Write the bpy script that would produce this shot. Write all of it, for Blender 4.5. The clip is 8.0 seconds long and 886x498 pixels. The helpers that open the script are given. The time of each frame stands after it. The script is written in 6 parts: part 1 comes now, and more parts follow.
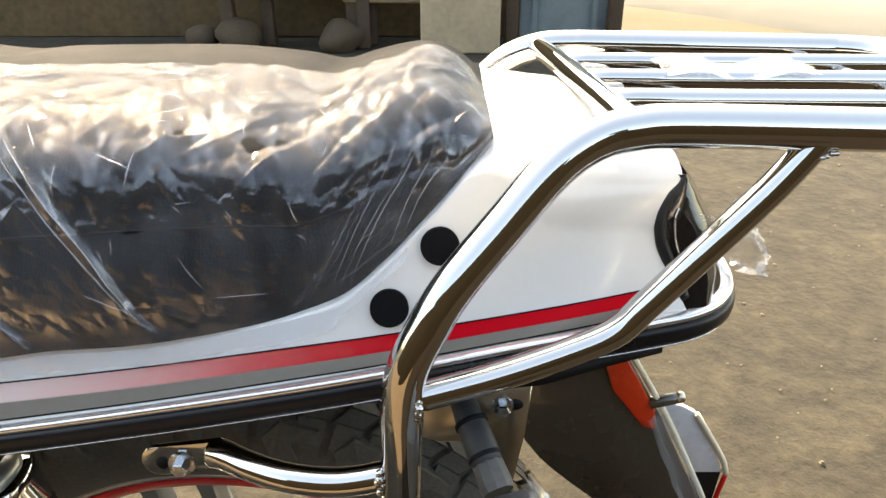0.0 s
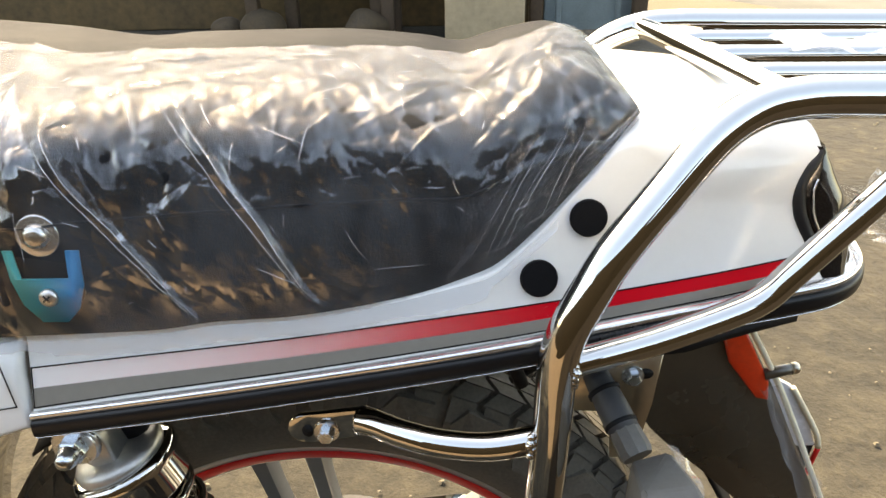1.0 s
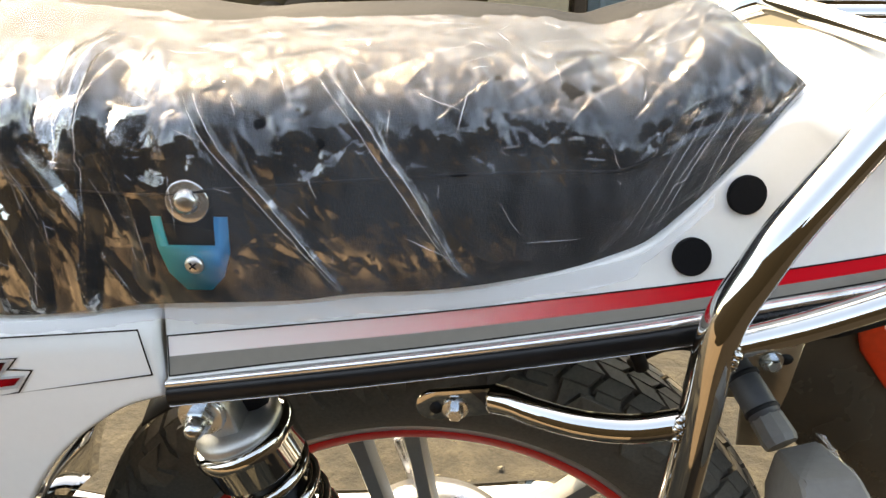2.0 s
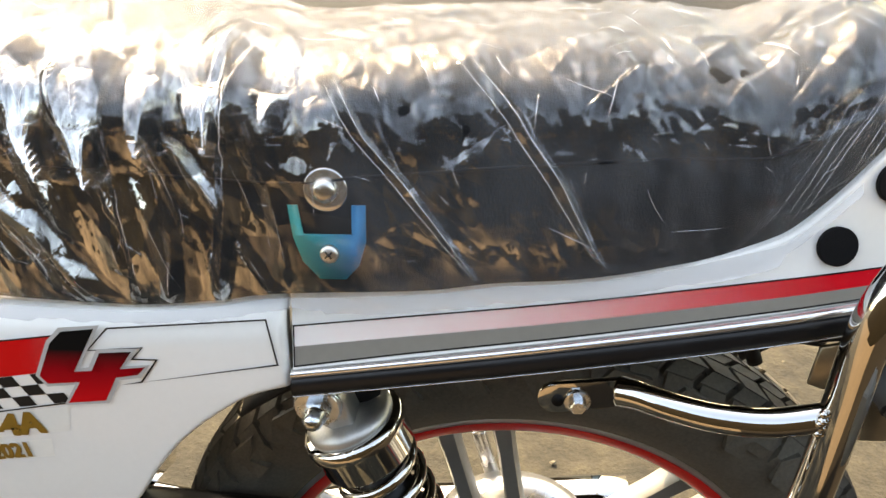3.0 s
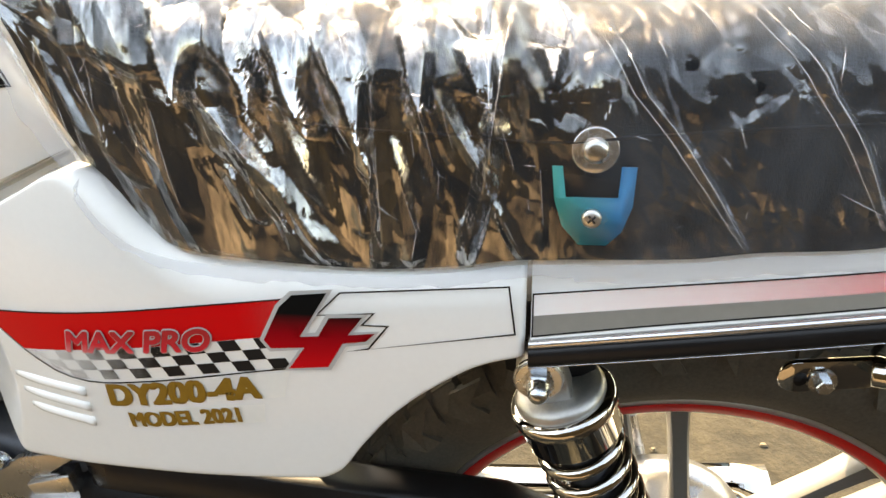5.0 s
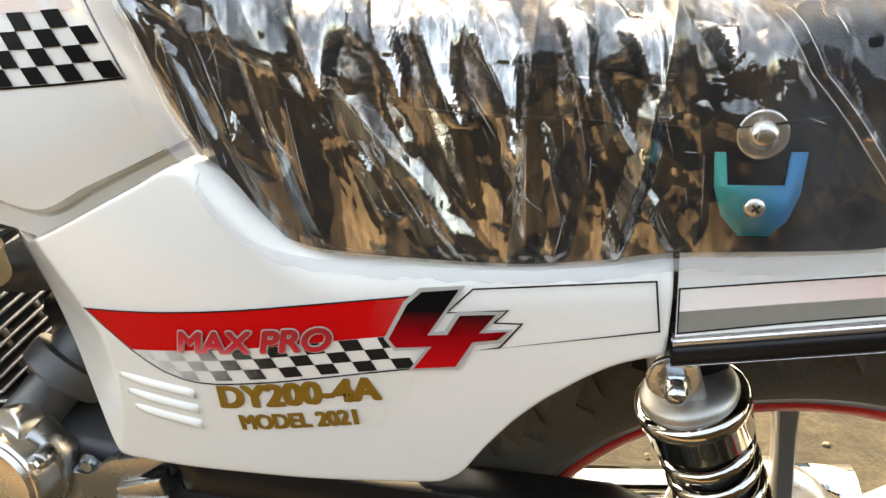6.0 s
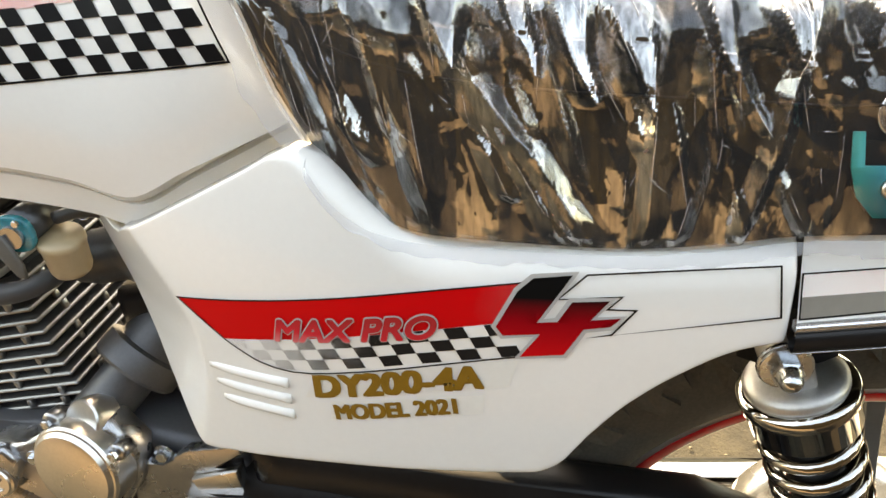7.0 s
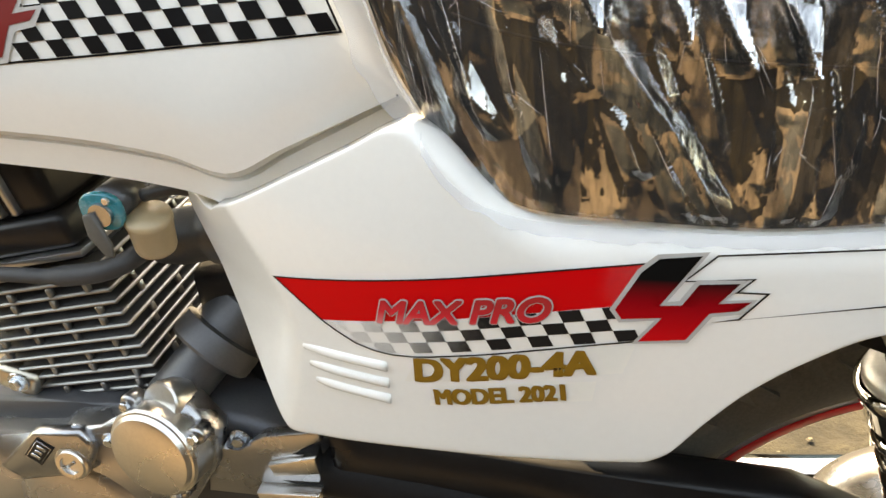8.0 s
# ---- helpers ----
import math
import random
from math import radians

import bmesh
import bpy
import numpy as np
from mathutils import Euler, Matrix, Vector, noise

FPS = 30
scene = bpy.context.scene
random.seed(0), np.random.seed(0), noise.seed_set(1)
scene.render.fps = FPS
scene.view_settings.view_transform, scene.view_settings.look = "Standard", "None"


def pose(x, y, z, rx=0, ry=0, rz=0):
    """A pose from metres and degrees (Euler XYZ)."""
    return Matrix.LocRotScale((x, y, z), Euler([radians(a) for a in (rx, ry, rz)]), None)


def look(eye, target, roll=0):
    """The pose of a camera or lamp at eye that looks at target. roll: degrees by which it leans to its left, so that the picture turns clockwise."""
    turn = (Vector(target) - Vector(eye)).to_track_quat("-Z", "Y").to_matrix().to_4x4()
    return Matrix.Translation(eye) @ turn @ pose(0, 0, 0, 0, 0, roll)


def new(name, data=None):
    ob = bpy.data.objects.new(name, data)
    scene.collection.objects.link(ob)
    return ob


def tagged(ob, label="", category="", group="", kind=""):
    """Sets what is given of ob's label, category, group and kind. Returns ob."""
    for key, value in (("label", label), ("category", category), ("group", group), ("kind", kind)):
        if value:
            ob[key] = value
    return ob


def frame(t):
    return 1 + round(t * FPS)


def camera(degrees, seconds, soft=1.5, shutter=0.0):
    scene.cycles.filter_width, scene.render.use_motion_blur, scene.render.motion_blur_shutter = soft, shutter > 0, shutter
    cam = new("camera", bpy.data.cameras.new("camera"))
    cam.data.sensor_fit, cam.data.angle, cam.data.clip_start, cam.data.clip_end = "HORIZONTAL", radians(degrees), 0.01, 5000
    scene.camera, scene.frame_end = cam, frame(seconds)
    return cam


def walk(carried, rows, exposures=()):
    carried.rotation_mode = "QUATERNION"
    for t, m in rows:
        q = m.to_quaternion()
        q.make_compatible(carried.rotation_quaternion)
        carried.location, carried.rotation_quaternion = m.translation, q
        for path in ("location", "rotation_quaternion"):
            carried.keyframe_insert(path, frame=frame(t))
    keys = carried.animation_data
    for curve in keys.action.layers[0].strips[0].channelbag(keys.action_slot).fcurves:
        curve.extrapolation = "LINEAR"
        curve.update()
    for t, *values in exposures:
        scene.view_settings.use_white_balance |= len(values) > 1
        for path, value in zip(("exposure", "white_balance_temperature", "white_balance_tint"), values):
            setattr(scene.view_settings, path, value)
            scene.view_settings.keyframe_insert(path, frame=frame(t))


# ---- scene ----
from mathutils import geometry
cam = camera(63.7, 8.0)
METRES, EYE, TILT, LEAN, TURN = 0.54, 1.02, -27.0, 0.0, 0.0
ROWS = [
    (0.0, 0.0, 0.0, 0.0, 0.0, -0.0, 0.0),
    (0.5, -0.0711, -0.0201, -0.0102, 0.65, -0.43, 0.12),
    (1.0, -0.1457, -0.028, -0.0193, 1.19, -0.75, 0.51),
    (1.5, -0.2104, -0.0262, -0.0291, 2.39, -1.09, -0.07),
    (2.0, -0.2754, -0.0126, -0.0362, 3.41, -1.63, -0.69),
    (3.5, -0.4625, -0.0096, -0.0478, 5.48, -2.14, -1.0),
    (4.0, -0.521, -0.0094, -0.0563, 6.32, -2.5, -1.68),
    (4.5, -0.5713, -0.0077, -0.0666, 7.12, -3.13, -1.79),
    (6.0, -0.7651, 0.0152, -0.0826, 8.87, -3.31, -1.02),
    (6.5, -0.8212, 0.0164, -0.093, 9.52, -3.66, -0.78),
    (7.0, -0.8739, 0.0123, -0.0956, 9.61, -3.69, -0.77),
    (7.5, -0.9303, 0.0134, -0.1072, 10.5, -3.8, -1.32),
    (8.0, -0.9832, 0.0216, -0.1166, 10.95, -4.13, -1.28),
]
walk(cam, [(t, pose(0, 0, EYE, TILT, LEAN, TURN) @ pose(METRES * x, METRES * y, METRES * z, 90 + pitch, roll, yaw)) for t, x, y, z, yaw, pitch, roll in ROWS], exposures=[(0.0, 2.80, 10200, 10.0), (3.5, 3.08, 11000, 10.0), (8.0, 3.18, 12800, 10.0)])

# ---- world and sun ----
SUN_EL, SUN_AZ = 46.0, -28.0         # height, and turn from +y towards +x
world = bpy.data.worlds.new("world")
scene.world = world
world.use_nodes = True
wn = world.node_tree.nodes
sky = wn.new("ShaderNodeTexSky")
sky.sky_type, sky.sun_disc = "NISHITA", False
sky.sun_elevation, sky.sun_rotation = radians(SUN_EL), radians(SUN_AZ)
sky.dust_density, sky.air_density, sky.ozone_density = 1.5, 1.0, 0.6
wn["Background"].inputs[1].default_value = 0.15
world.node_tree.links.new(sky.outputs[0], wn["Background"].inputs[0])
sun_data = bpy.data.lights.new("sun", "SUN")
sun_data.energy, sun_data.angle, sun_data.color = 2.8, radians(0.6), (1.0, 0.94, 0.84)
sun_lamp = new("sun", sun_data)
_el, _az = radians(SUN_EL), radians(SUN_AZ)
SUN_DIR = Vector((math.cos(_el) * math.sin(_az), math.cos(_el) * math.cos(_az), math.sin(_el)))
sun_lamp.matrix_world = look(SUN_DIR * 20, (0, 0, 0))

# ---- materials ----


def nodes_of(name):
    m = bpy.data.materials.new(name)
    m.use_nodes = True
    nt = m.node_tree
    return m, nt, nt.nodes["Principled BSDF"]


def coords(nt, scale=(1, 1, 1), turn=(0, 0, 0)):
    g = nt.nodes.new("ShaderNodeNewGeometry")
    mp = nt.nodes.new("ShaderNodeMapping")
    mp.inputs["Scale"].default_value, mp.inputs["Rotation"].default_value = scale, turn
    nt.links.new(g.outputs["Position"], mp.inputs[0])
    return mp.outputs[0]


def noise_tex(nt, scale, detail=4, rough=0.55, at=None):
    n = nt.nodes.new("ShaderNodeTexNoise")
    n.inputs["Scale"].default_value, n.inputs["Detail"].default_value, n.inputs["Roughness"].default_value = scale, detail, rough
    nt.links.new(at if at is not None else coords(nt), n.inputs["Vector"])
    return n.outputs["Fac"]


def ramp(nt, fac, stops):
    r = nt.nodes.new("ShaderNodeValToRGB")
    els = r.color_ramp.elements
    while len(els) < len(stops):
        els.new(0.5)
    for e, (p, c) in zip(els, stops):
        e.position, e.color = p, (*c, 1) if len(c) == 3 else c
    nt.links.new(fac, r.inputs[0])
    return r.outputs[0]


def bump(nt, bsdf, height, strength, distance):
    b = nt.nodes.new("ShaderNodeBump")
    b.inputs["Strength"].default_value, b.inputs["Distance"].default_value = strength, distance
    nt.links.new(height, b.inputs["Height"])
    nt.links.new(b.outputs[0], bsdf.inputs["Normal"])


def plain(name, colour, rough, metal=0.0, coat=0.0, var=0.12, big=6.0, fine=180.0, relief=0.0, rough_var=0.1, scale=(1, 1, 1), spec=0.5):
    """A surface with two scales of tone, uneven gloss and fine relief."""
    m, nt, p = nodes_of(name)
    at = coords(nt, scale)
    a, b = noise_tex(nt, big, 5, 0.6, at), noise_tex(nt, fine, 3, 0.6, at)
    mix = nt.nodes.new("ShaderNodeMath")
    mix.operation = "ADD"
    nt.links.new(a, mix.inputs[0])
    nt.links.new(b, mix.inputs[1])
    half = nt.nodes.new("ShaderNodeMath")
    half.operation, half.inputs[1].default_value = "MULTIPLY", 0.5
    nt.links.new(mix.outputs[0], half.inputs[0])
    lo = tuple(c * (1 - var) for c in colour)
    hi = tuple(min(1, c * (1 + var)) for c in colour)
    nt.links.new(ramp(nt, half.outputs[0], [(0.3, lo), (0.7, hi)]), p.inputs["Base Color"])
    r = ramp(nt, a, [(0.3, (max(0, rough - rough_var),) * 3), (0.7, (min(1, rough + rough_var),) * 3)])
    nt.links.new(r, p.inputs["Roughness"])
    p.inputs["Metallic"].default_value, p.inputs["Coat Weight"].default_value = metal, coat
    p.inputs["Coat Roughness"].default_value = 0.04
    p.inputs["Specular IOR Level"].default_value = spec
    if relief:
        bump(nt, p, half.outputs[0], 0.5, relief)
    return m


WHITE = plain("white_paint", (0.80, 0.80, 0.78), 0.22, coat=0.6, var=0.02, relief=0.00015, rough_var=0.05)
CHROME = plain("chrome", (0.56, 0.55, 0.53), 0.02, metal=1, var=0.03, rough_var=0.012, big=14)
ZINC = plain("zinc_bolt", (0.62, 0.66, 0.70), 0.25, metal=1, var=0.15, big=90)
STEEL = plain("bare_steel_plate", (0.60, 0.55, 0.46), 0.35, metal=1, var=0.1)
ALU = plain("cast_aluminium", (0.42, 0.425, 0.435), 0.25, metal=0.95, var=0.10, fine=500, relief=0.0006)
ALU_DARK = plain("grey_cast_motor", (0.085, 0.09, 0.10), 0.45, metal=0.6, var=0.12, fine=400, relief=0.0004)
FIN_TOP = plain("dark_fin_flats", (0.10, 0.10, 0.10), 0.6, metal=0.4, var=0.15, fine=400, relief=0.0005)
FIN_EDGE = plain("machined_fin_edge", (0.27, 0.27, 0.265), 0.34, metal=0.9, var=0.08)
POLISHED = plain("polished_cap", (0.72, 0.70, 0.67), 0.28, metal=1, var=0.08, fine=300)
SPOKE = plain("grey_wheel_paint", (0.22, 0.22, 0.215), 0.38, metal=0.4, var=0.08)
RIMGREY = plain("rim_flange", (0.50, 0.49, 0.46), 0.4, metal=0.6, var=0.08)
RED = plain("red_rim_tape", (0.66, 0.012, 0.012), 0.35, var=0.08)
RUBBER = plain("tyre_rubber", (0.095, 0.087, 0.074), 0.75, spec=0.3, var=0.3, big=25, fine=300, relief=0.0008)
BLACK = plain("black_plastic", (0.009, 0.009, 0.010), 0.34, spec=0.3, var=0.25, big=12, relief=0.0003)
BLACK_MATT = plain("black_paint", (0.008, 0.008, 0.009), 0.6, spec=0.22, var=0.3, big=10, relief=0.0004)
GLOSS_BLACK = plain("gloss_black", (0.006, 0.006, 0.007), 0.12, coat=0.5, var=0.2)
FLOCK = plain("black_felt_dot", (0.007, 0.007, 0.008), 0.9, spec=0.1, var=0.3, fine=900, relief=0.0006)
VINYL = plain("black_vinyl", (0.011, 0.012, 0.014), 0.7, spec=0.04, var=0.25, big=9, fine=650, relief=0.0012)
SILVER_TRIM = plain("silver_trim", (0.72, 0.72, 0.72), 0.18, metal=0.9, var=0.05)
GREY_TAPE = plain("warm_grey_tape", (0.215, 0.20, 0.175), 0.38, coat=0.2, var=0.06)
BLACK_TAPE = plain("black_tape", (0.006, 0.006, 0.007), 0.35, spec=0.15, var=0.1)
GOLD_TAPE = plain("gold_letters", (0.25, 0.125, 0.014), 0.4, spec=0.3, var=0.15, big=40)
DARK_RED = plain("dark_red_ink", (0.20, 0.006, 0.008), 0.35, var=0.05)
STARTER = plain("grey_starter_paint", (0.12, 0.122, 0.128), 0.42, metal=0.65, var=0.12, fine=400, relief=0.0004)
ROCK = plain("brown_rock", (0.046, 0.031, 0.017), 0.9, var=0.4, big=12, fine=60, relief=0.004)
SILVER_INK = plain("silver_ink", (0.46, 0.45, 0.44), 0.45, metal=0.0, var=0.05)
CLEAR_EDGE = plain("sticker_edge", (0.77, 0.76, 0.72), 0.3, var=0.03)
TEAL = plain("teal_film", (0.0, 0.19, 0.24), 0.22, coat=0.5, var=0.35, big=60)
TAN = plain("tan_bowl", (0.50, 0.38, 0.24), 0.45, var=0.06)
FOAM = plain("grey_foam_wrap", (0.10, 0.096, 0.088), 0.6, var=0.15, big=30, relief=0.001)
DARKGREY = plain("dark_grey_rubber", (0.040, 0.042, 0.046), 0.5, var=0.2)
ORANGE = plain("orange_reflector", (0.72, 0.045, 0.012), 0.15, coat=0.7, var=0.15, big=30)
CREAM = plain("cream_edge", (0.72, 0.66, 0.50), 0.45, var=0.05)


def halftone(name, base, x0, x1, other=(0.80, 0.78, 0.75)):
    """Printed dots that thin out from x1 to x0."""
    m, nt, p = nodes_of(name)
    g = nt.nodes.new("ShaderNodeNewGeometry")
    sep = nt.nodes.new("ShaderNodeSeparateXYZ")
    nt.links.new(g.outputs["Position"], sep.inputs[0])
    mr = nt.nodes.new("ShaderNodeMapRange")
    mr.inputs["From Min"].default_value, mr.inputs["From Max"].default_value = x0, x1
    nt.links.new(sep.outputs["X"], mr.inputs["Value"])
    mp = nt.nodes.new("ShaderNodeMapping")
    mp.inputs["Rotation"].default_value = (0, radians(40), 0)
    mp.inputs["Scale"].default_value = (900, 0, 900)
    nt.links.new(g.outputs["Position"], mp.inputs[0])
    ch = nt.nodes.new("ShaderNodeTexVoronoi")
    ch.inputs["Scale"].default_value, ch.inputs["Randomness"].default_value = 1.0, 0.0
    nt.links.new(mp.outputs[0], ch.inputs["Vector"])
    sc = nt.nodes.new("ShaderNodeMath")
    sc.operation, sc.inputs[1].default_value = "MULTIPLY", 0.85
    nt.links.new(mr.outputs[0], sc.inputs[0])
    lt = nt.nodes.new("ShaderNodeMath")
    lt.operation = "LESS_THAN"
    nt.links.new(ch.outputs["Distance"], lt.inputs[0])
    nt.links.new(sc.outputs[0], lt.inputs[1])
    mx = nt.nodes.new("ShaderNodeMix")
    mx.data_type = "RGBA"
    mx.inputs["A"].default_value, mx.inputs["B"].default_value = (*other, 1), (*base, 1)
    nt.links.new(lt.outputs[0], mx.inputs["Factor"])
    nt.links.new(mx.outputs["Result"], p.inputs["Base Color"])
    p.inputs["Roughness"].default_value, p.inputs["Coat Weight"].default_value = 0.35, 0.0
    p.inputs["Specular IOR Level"].default_value = 0.10
    return m


RED_FADE = halftone("red_stripe_tail", (0.64, 0.006, 0.016), -0.42, 0.08)
RED_FADE2 = halftone("red_stripe_cover", (0.66, 0.004, 0.008), -0.36, -0.56)
RED_TANK = halftone("red_stripe_tank", (0.70, 0.02, 0.02), -0.60, -1.05)
CHECK_FADE = halftone("check_fade", (0.012, 0.012, 0.013), -0.74, -0.54)


def fade_z(name, stops, z0, z1):
    m, nt, p = nodes_of(name)
    g = nt.nodes.new("ShaderNodeNewGeometry")
    sep = nt.nodes.new("ShaderNodeSeparateXYZ")
    nt.links.new(g.outputs["Position"], sep.inputs[0])
    mr = nt.nodes.new("ShaderNodeMapRange")
    mr.inputs["From Min"].default_value, mr.inputs["From Max"].default_value = z0, z1
    nt.links.new(sep.outputs["Z"], mr.inputs["Value"])
    nt.links.new(ramp(nt, mr.outputs[0], stops), p.inputs["Base Color"])
    p.inputs["Roughness"].default_value, p.inputs["Coat Weight"].default_value = 0.35, 0.0
    p.inputs["Specular IOR Level"].default_value = 0.02
    return m


FOUR_FILL = fade_z("numeral_fill", [(0.0, (0.62, 0.008, 0.012)), (0.45, (0.28, 0.004, 0.008)), (0.72, (0.006, 0.006, 0.006))], 0.698, 0.752)
LETTER_FADE = fade_z("letter_fill", [(0.0, (0.75, 0.25, 0.25)), (0.5, (0.66, 0.03, 0.04)), (1.0, (0.45, 0.03, 0.03))], 0.692, 0.716)


def math_node(nt, op, a, c=None, d=None, clamp=False):
    n = nt.nodes.new("ShaderNodeMath")
    n.operation, n.use_clamp = op, clamp
    for k, v in enumerate((a, c, d)):
        if v is None:
            continue
        if isinstance(v, (int, float)):
            n.inputs[k].default_value = v
        else:
            nt.links.new(v, n.inputs[k])
    return n.outputs[0]


def two_tone(name, x0, x1, a, b, rough=0.2):
    """Colour a at x0 turning into b at x1."""
    m, nt, p = nodes_of(name)
    g = nt.nodes.new("ShaderNodeNewGeometry")
    sep = nt.nodes.new("ShaderNodeSeparateXYZ")
    nt.links.new(g.outputs["Position"], sep.inputs[0])
    k = math_node(nt, "MULTIPLY_ADD", sep.outputs["X"], 1 / (x1 - x0), -x0 / (x1 - x0))
    nt.links.new(ramp(nt, k, [(0.0, a), (1.0, b)]), p.inputs["Base Color"])
    p.inputs["Roughness"].default_value, p.inputs["Specular IOR Level"].default_value = rough, 0.2
    return m


BLUE = two_tone("blue_film", -0.333, -0.300, (0.0, 0.30, 0.27), (0.0, 0.17, 0.36), 0.35)


def film_material(name, gloss, haze, rough, crumple=1.0, masked=False):
    """Thin clear plastic: see-through, with sharp crinkled reflections. The last flag reads shine and haze painted on
    by place.
    """
    m = bpy.data.materials.new(name)
    m.use_nodes = True
    nt = m.node_tree
    nt.nodes.clear()
    out = nt.nodes.new("ShaderNodeOutputMaterial")
    clear = nt.nodes.new("ShaderNodeBsdfTransparent")
    clear.inputs[0].default_value = (0.97, 0.97, 0.97, 1)
    gl = nt.nodes.new("ShaderNodeBsdfGlossy")
    gl.inputs["Roughness"].default_value, gl.inputs["Color"].default_value = rough, (1, 1, 1, 1)
    broad = nt.nodes.new("ShaderNodeBsdfGlossy")
    broad.inputs["Roughness"].default_value = 0.45
    both = nt.nodes.new("ShaderNodeMixShader")
    both.inputs[0].default_value = 0.004
    nt.links.new(gl.outputs[0], both.inputs[1])
    nt.links.new(broad.outputs[0], both.inputs[2])
    milk = nt.nodes.new("ShaderNodeBsdfDiffuse")
    milk.inputs[0].default_value = (0.78, 0.84, 0.93, 1)
    fr = nt.nodes.new("ShaderNodeLayerWeight")
    fr.inputs["Blend"].default_value = 0.22
    geo = nt.nodes.new("ShaderNodeNewGeometry")
    shine_mask = None
    if masked:
        at = nt.nodes.new("ShaderNodeAttribute")
        at.attribute_name = "shine_mask"
        shine_mask = at.outputs["Fac"]
    total = geo.outputs["Normal"]
    for scale, turn, size, tilt in (((1.0, 0.6, 0.40), -0.45, 85, 0.035), ((1.0, 0.8, 0.28), 0.35, 230, 0.05)):
        a = coords(nt, scale, (0, turn, 0))
        nz = nt.nodes.new("ShaderNodeTexNoise")
        nz.inputs["Scale"].default_value, nz.inputs["Detail"].default_value = size * 0.4, 2
        nt.links.new(a, nz.inputs["Vector"])
        wob = nt.nodes.new("ShaderNodeVectorMath")
        wob.operation = "MULTIPLY_ADD"
        wob.inputs[1].default_value = (0.9 / size,) * 3
        nt.links.new(nz.outputs["Color"], wob.inputs[0])
        nt.links.new(a, wob.inputs[2])
        v = nt.nodes.new("ShaderNodeTexVoronoi")
        v.inputs["Scale"].default_value = size
        nt.links.new(wob.outputs[0], v.inputs["Vector"])
        half = nt.nodes.new("ShaderNodeVectorMath")
        half.operation = "SUBTRACT"
        half.inputs[1].default_value = (0.5, 0.5, 0.5)
        nt.links.new(v.outputs["Color"], half.inputs[0])
        by = nt.nodes.new("ShaderNodeVectorMath")
        by.operation = "SCALE"
        nt.links.new(half.outputs[0], by.inputs[0])
        by.inputs["Scale"].default_value = tilt * crumple
        tip = nt.nodes.new("ShaderNodeVectorMath")
        tip.operation = "ADD"
        nt.links.new(by.outputs[0], tip.inputs[0])
        nt.links.new(total, tip.inputs[1])
        total = tip.outputs[0]
    # fine wrinkles
    for scale, turn, size, tilt in (((1.0, 1.0, 0.22), 0.15, 230, 0.07), ((1.0, 1.0, 0.45), -0.5, 700, 0.06)):
        nz = nt.nodes.new("ShaderNodeTexNoise")
        nz.inputs["Scale"].default_value, nz.inputs["Detail"].default_value, nz.inputs["Roughness"].default_value = size, 3, 0.6
        nt.links.new(coords(nt, scale, (0, turn, 0)), nz.inputs["Vector"])
        half = nt.nodes.new("ShaderNodeVectorMath")
        half.operation = "SUBTRACT"
        half.inputs[1].default_value = (0.5, 0.5, 0.5)
        nt.links.new(nz.outputs["Color"], half.inputs[0])
        tip = nt.nodes.new("ShaderNodeVectorMath")
        tip.operation = "MULTIPLY_ADD"
        tip.inputs[1].default_value = (tilt * crumple,) * 3
        nt.links.new(half.outputs[0], tip.inputs[0])
        nt.links.new(total, tip.inputs[2])
        total = tip.outputs[0]
    unit = nt.nodes.new("ShaderNodeVectorMath")
    unit.operation = "NORMALIZE"
    nt.links.new(total, unit.inputs[0])
    nt.links.new(unit.outputs[0], gl.inputs["Normal"])
    nt.links.new(unit.outputs[0], fr.inputs["Normal"])
    mr = nt.nodes.new("ShaderNodeMapRange")
    mr.inputs["To Min"].default_value, mr.inputs["To Max"].default_value = gloss, 0.12
    nt.links.new(fr.outputs["Fresnel"], mr.inputs["Value"])
    m1, m2 = nt.nodes.new("ShaderNodeMixShader"), nt.nodes.new("ShaderNodeMixShader")
    m1.inputs[0].default_value = haze
    if shine_mask is not None:
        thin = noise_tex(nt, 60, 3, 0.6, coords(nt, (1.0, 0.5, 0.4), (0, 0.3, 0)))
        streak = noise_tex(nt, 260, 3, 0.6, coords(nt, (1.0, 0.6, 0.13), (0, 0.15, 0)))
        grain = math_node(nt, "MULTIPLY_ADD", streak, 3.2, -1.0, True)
        uneven = math_node(nt, "MULTIPLY", shine_mask, math_node(nt, "MULTIPLY_ADD", thin, 1.2, 0.15))
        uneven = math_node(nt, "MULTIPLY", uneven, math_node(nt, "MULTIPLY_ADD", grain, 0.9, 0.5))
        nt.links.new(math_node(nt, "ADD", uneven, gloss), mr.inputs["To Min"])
        # diffuse haze stands in for the broad sky sheen on the film
        painted_haze = nt.nodes.new("ShaderNodeAttribute")
        painted_haze.attribute_name = "haze_mask"
        nt.links.new(math_node(nt, "MULTIPLY_ADD", painted_haze.outputs["Fac"], thin, haze), m1.inputs[0])
    nt.links.new(clear.outputs[0], m1.inputs[1])
    nt.links.new(milk.outputs[0], m1.inputs[2])
    nt.links.new(mr.outputs[0], m2.inputs[0])
    nt.links.new(m1.outputs[0], m2.inputs[1])
    nt.links.new(both.outputs[0], m2.inputs[2])
    nt.links.new(m2.outputs[0], out.inputs[0])
    return m


